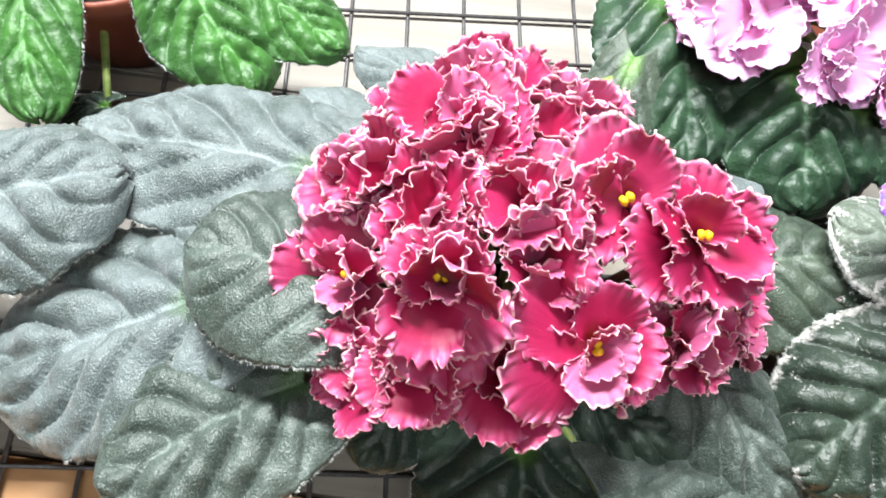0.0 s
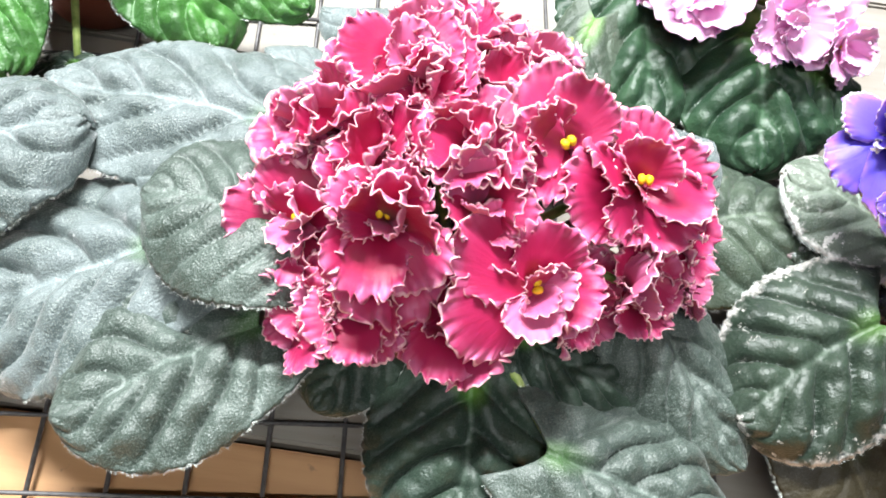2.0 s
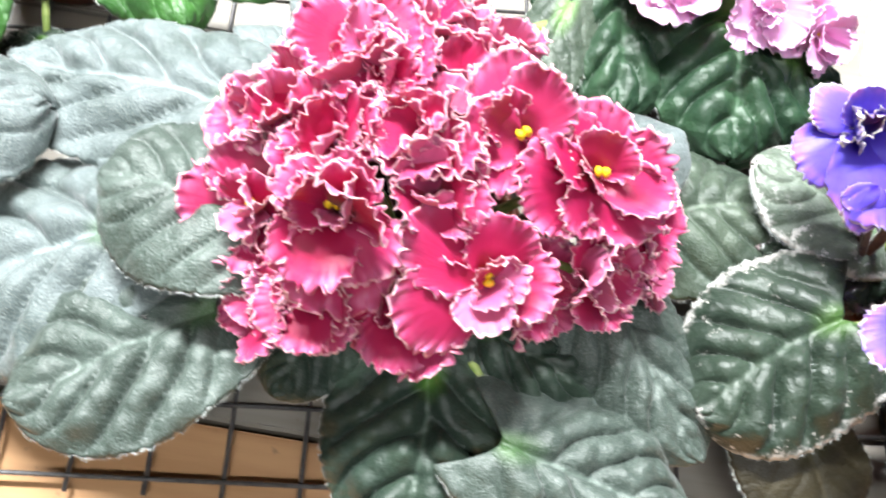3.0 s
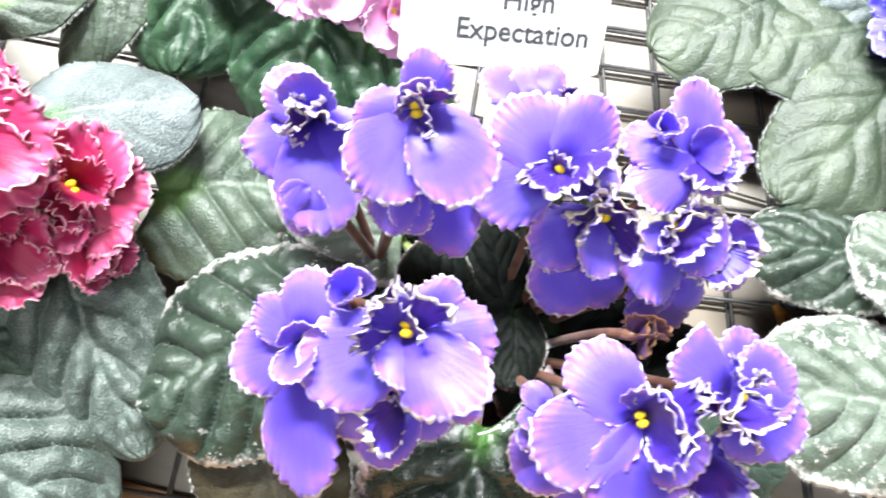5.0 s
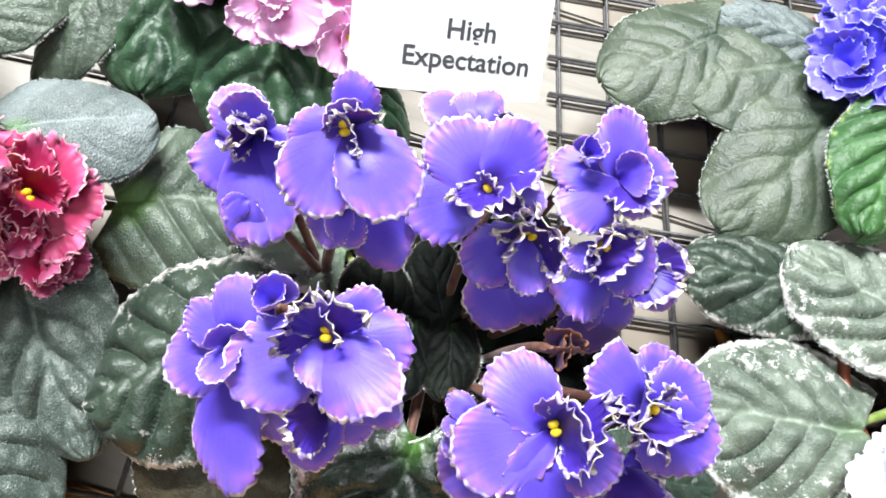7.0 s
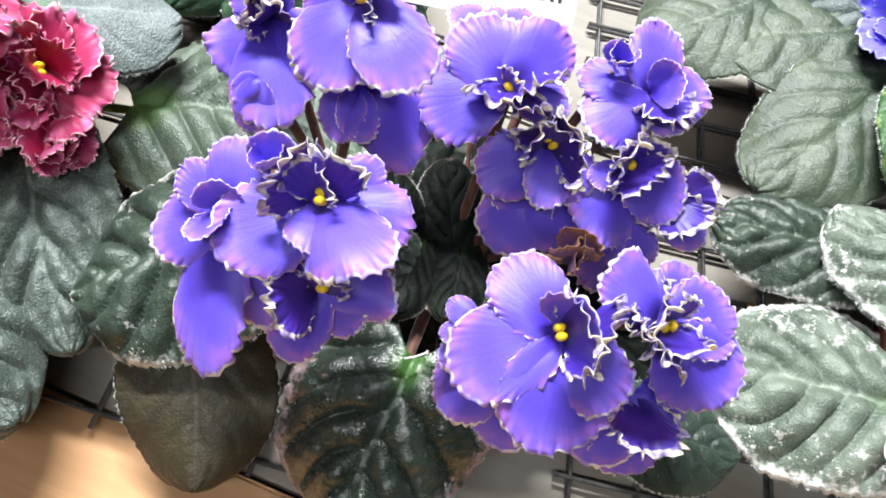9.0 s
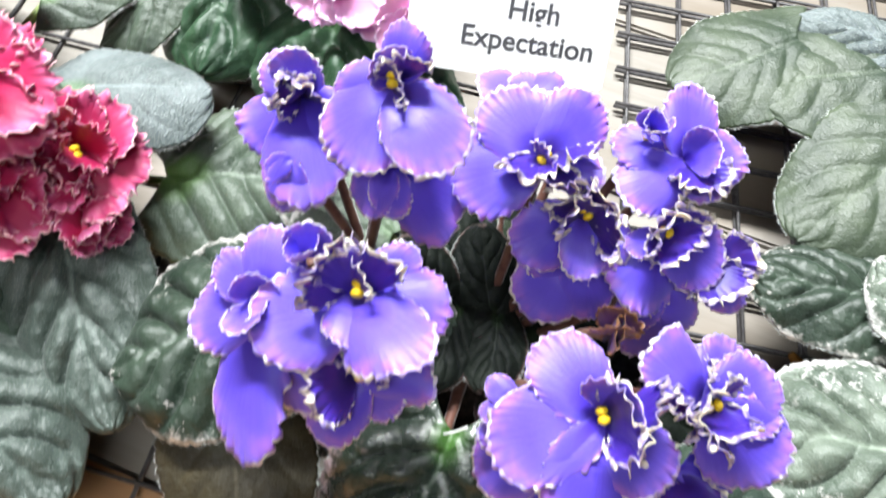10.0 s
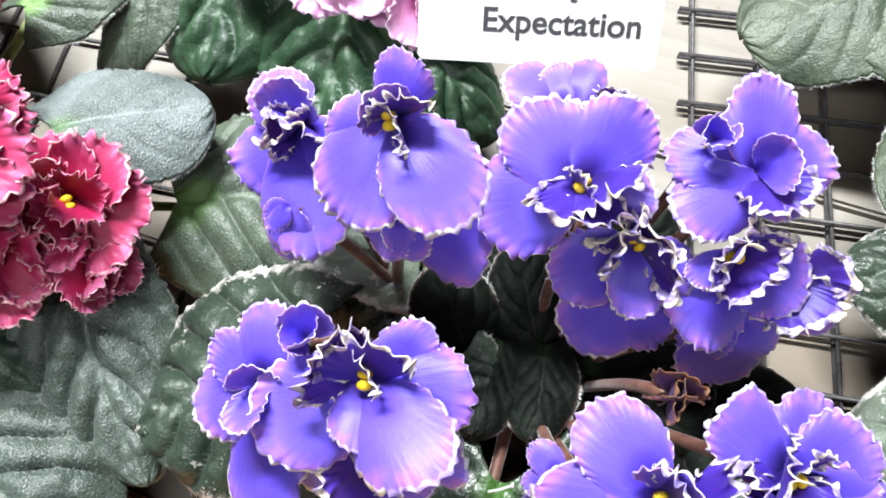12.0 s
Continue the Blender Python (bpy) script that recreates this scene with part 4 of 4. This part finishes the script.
# ---------------------------------------------------------------- name card on its stake
E1 = Vector((0.276, 0.104, 0.066))
E2 = Vector((0.336, 0.113, 0.064))
xa = (E2 - E1).normalized()
up = Vector((0.0, 0.72, 0.70))
up = (up - xa * up.dot(xa)).normalized()
card = thing("plant_label", 0.316, 0.110, 0.0, "white printed name card on a plastic stake among the leaves", "label")
cw, ch = (E2 - E1).length, 0.042
M = Matrix.Translation(E1) @ Matrix((xa, up, xa.cross(up))).transposed().to_4x4()
bm = bmesh.new()
outline = [(0.001, 0), (cw - 0.001, 0), (cw, 0.001), (cw, ch - 0.001), (cw - 0.001, ch), (0.001, ch), (0, ch - 0.001), (0, 0.001)]
lo = [bm.verts.new((x, y, -0.0004)) for x, y in outline]
hi = [bm.verts.new((x, y, 0.0)) for x, y in outline]
bm.faces.new(hi)
bm.faces.new(lo[::-1])
for k in range(8):
    bm.faces.new((lo[k], lo[(k + 1) % 8], hi[(k + 1) % 8], hi[k]))
me = bpy.data.meshes.new("card")
bm.to_mesh(me)
bm.free()
me.materials.append(card_mat)
put("card", me, M, card)
me, m = box("stake", cw * 0.46, -0.072, -0.0014, cw * 0.62, 0.012, -0.0005, card_mat, 0.0003)
put("stake", me, M @ m, card, "flat white plastic stake")


def lettering(text, x, y, size):
    cu = bpy.data.curves.new("lettering", "FONT")
    cu.body, cu.size, cu.align_x, cu.extrude, cu.offset = text, size, "CENTER", 0.00002, size * 0.019
    tmp = bpy.data.objects.new("lettering", cu)
    me = bpy.data.meshes.new_from_object(tmp)
    bpy.data.objects.remove(tmp)
    me.materials.clear()
    me.materials.append(ink_mat)
    put("lettering", me, M @ Matrix.Translation((x, y, 0.00008)), card, "dark grey printed words")


lettering("High", cw * 0.605, 0.0170, 0.0084)
lettering("Expectation", cw * 0.595, 0.0080, 0.0084)

# dried scrap on the wire
me = tube([(0.424, 0.072, 0.0045), (0.427, 0.068, 0.0052), (0.428, 0.063, 0.0050), (0.431, 0.059, 0.0045)], [0.0012, 0.0026, 0.0021, 0.0008], [scrap_mat], "dried_petal", 10)
tagged(put("dried_petal", me, Matrix()), "dry orange-brown scrap of petal on the wire mesh", "petal")

# small bits on the leaves
plant_bit = tube([(0.3165, 0.0035, 0.0495), (0.319, 0.0045, 0.0505), (0.3215, 0.006, 0.0515), (0.322, 0.0062, 0.0518)], [0.00035, 0.0003, 0.0003, 0.0007], [card_mat], "fallen_pistil", 8)
tagged(put("fallen_pistil", plant_bit, Matrix()), "tiny cream flower pistil lying on a dark leaf", "pistil")
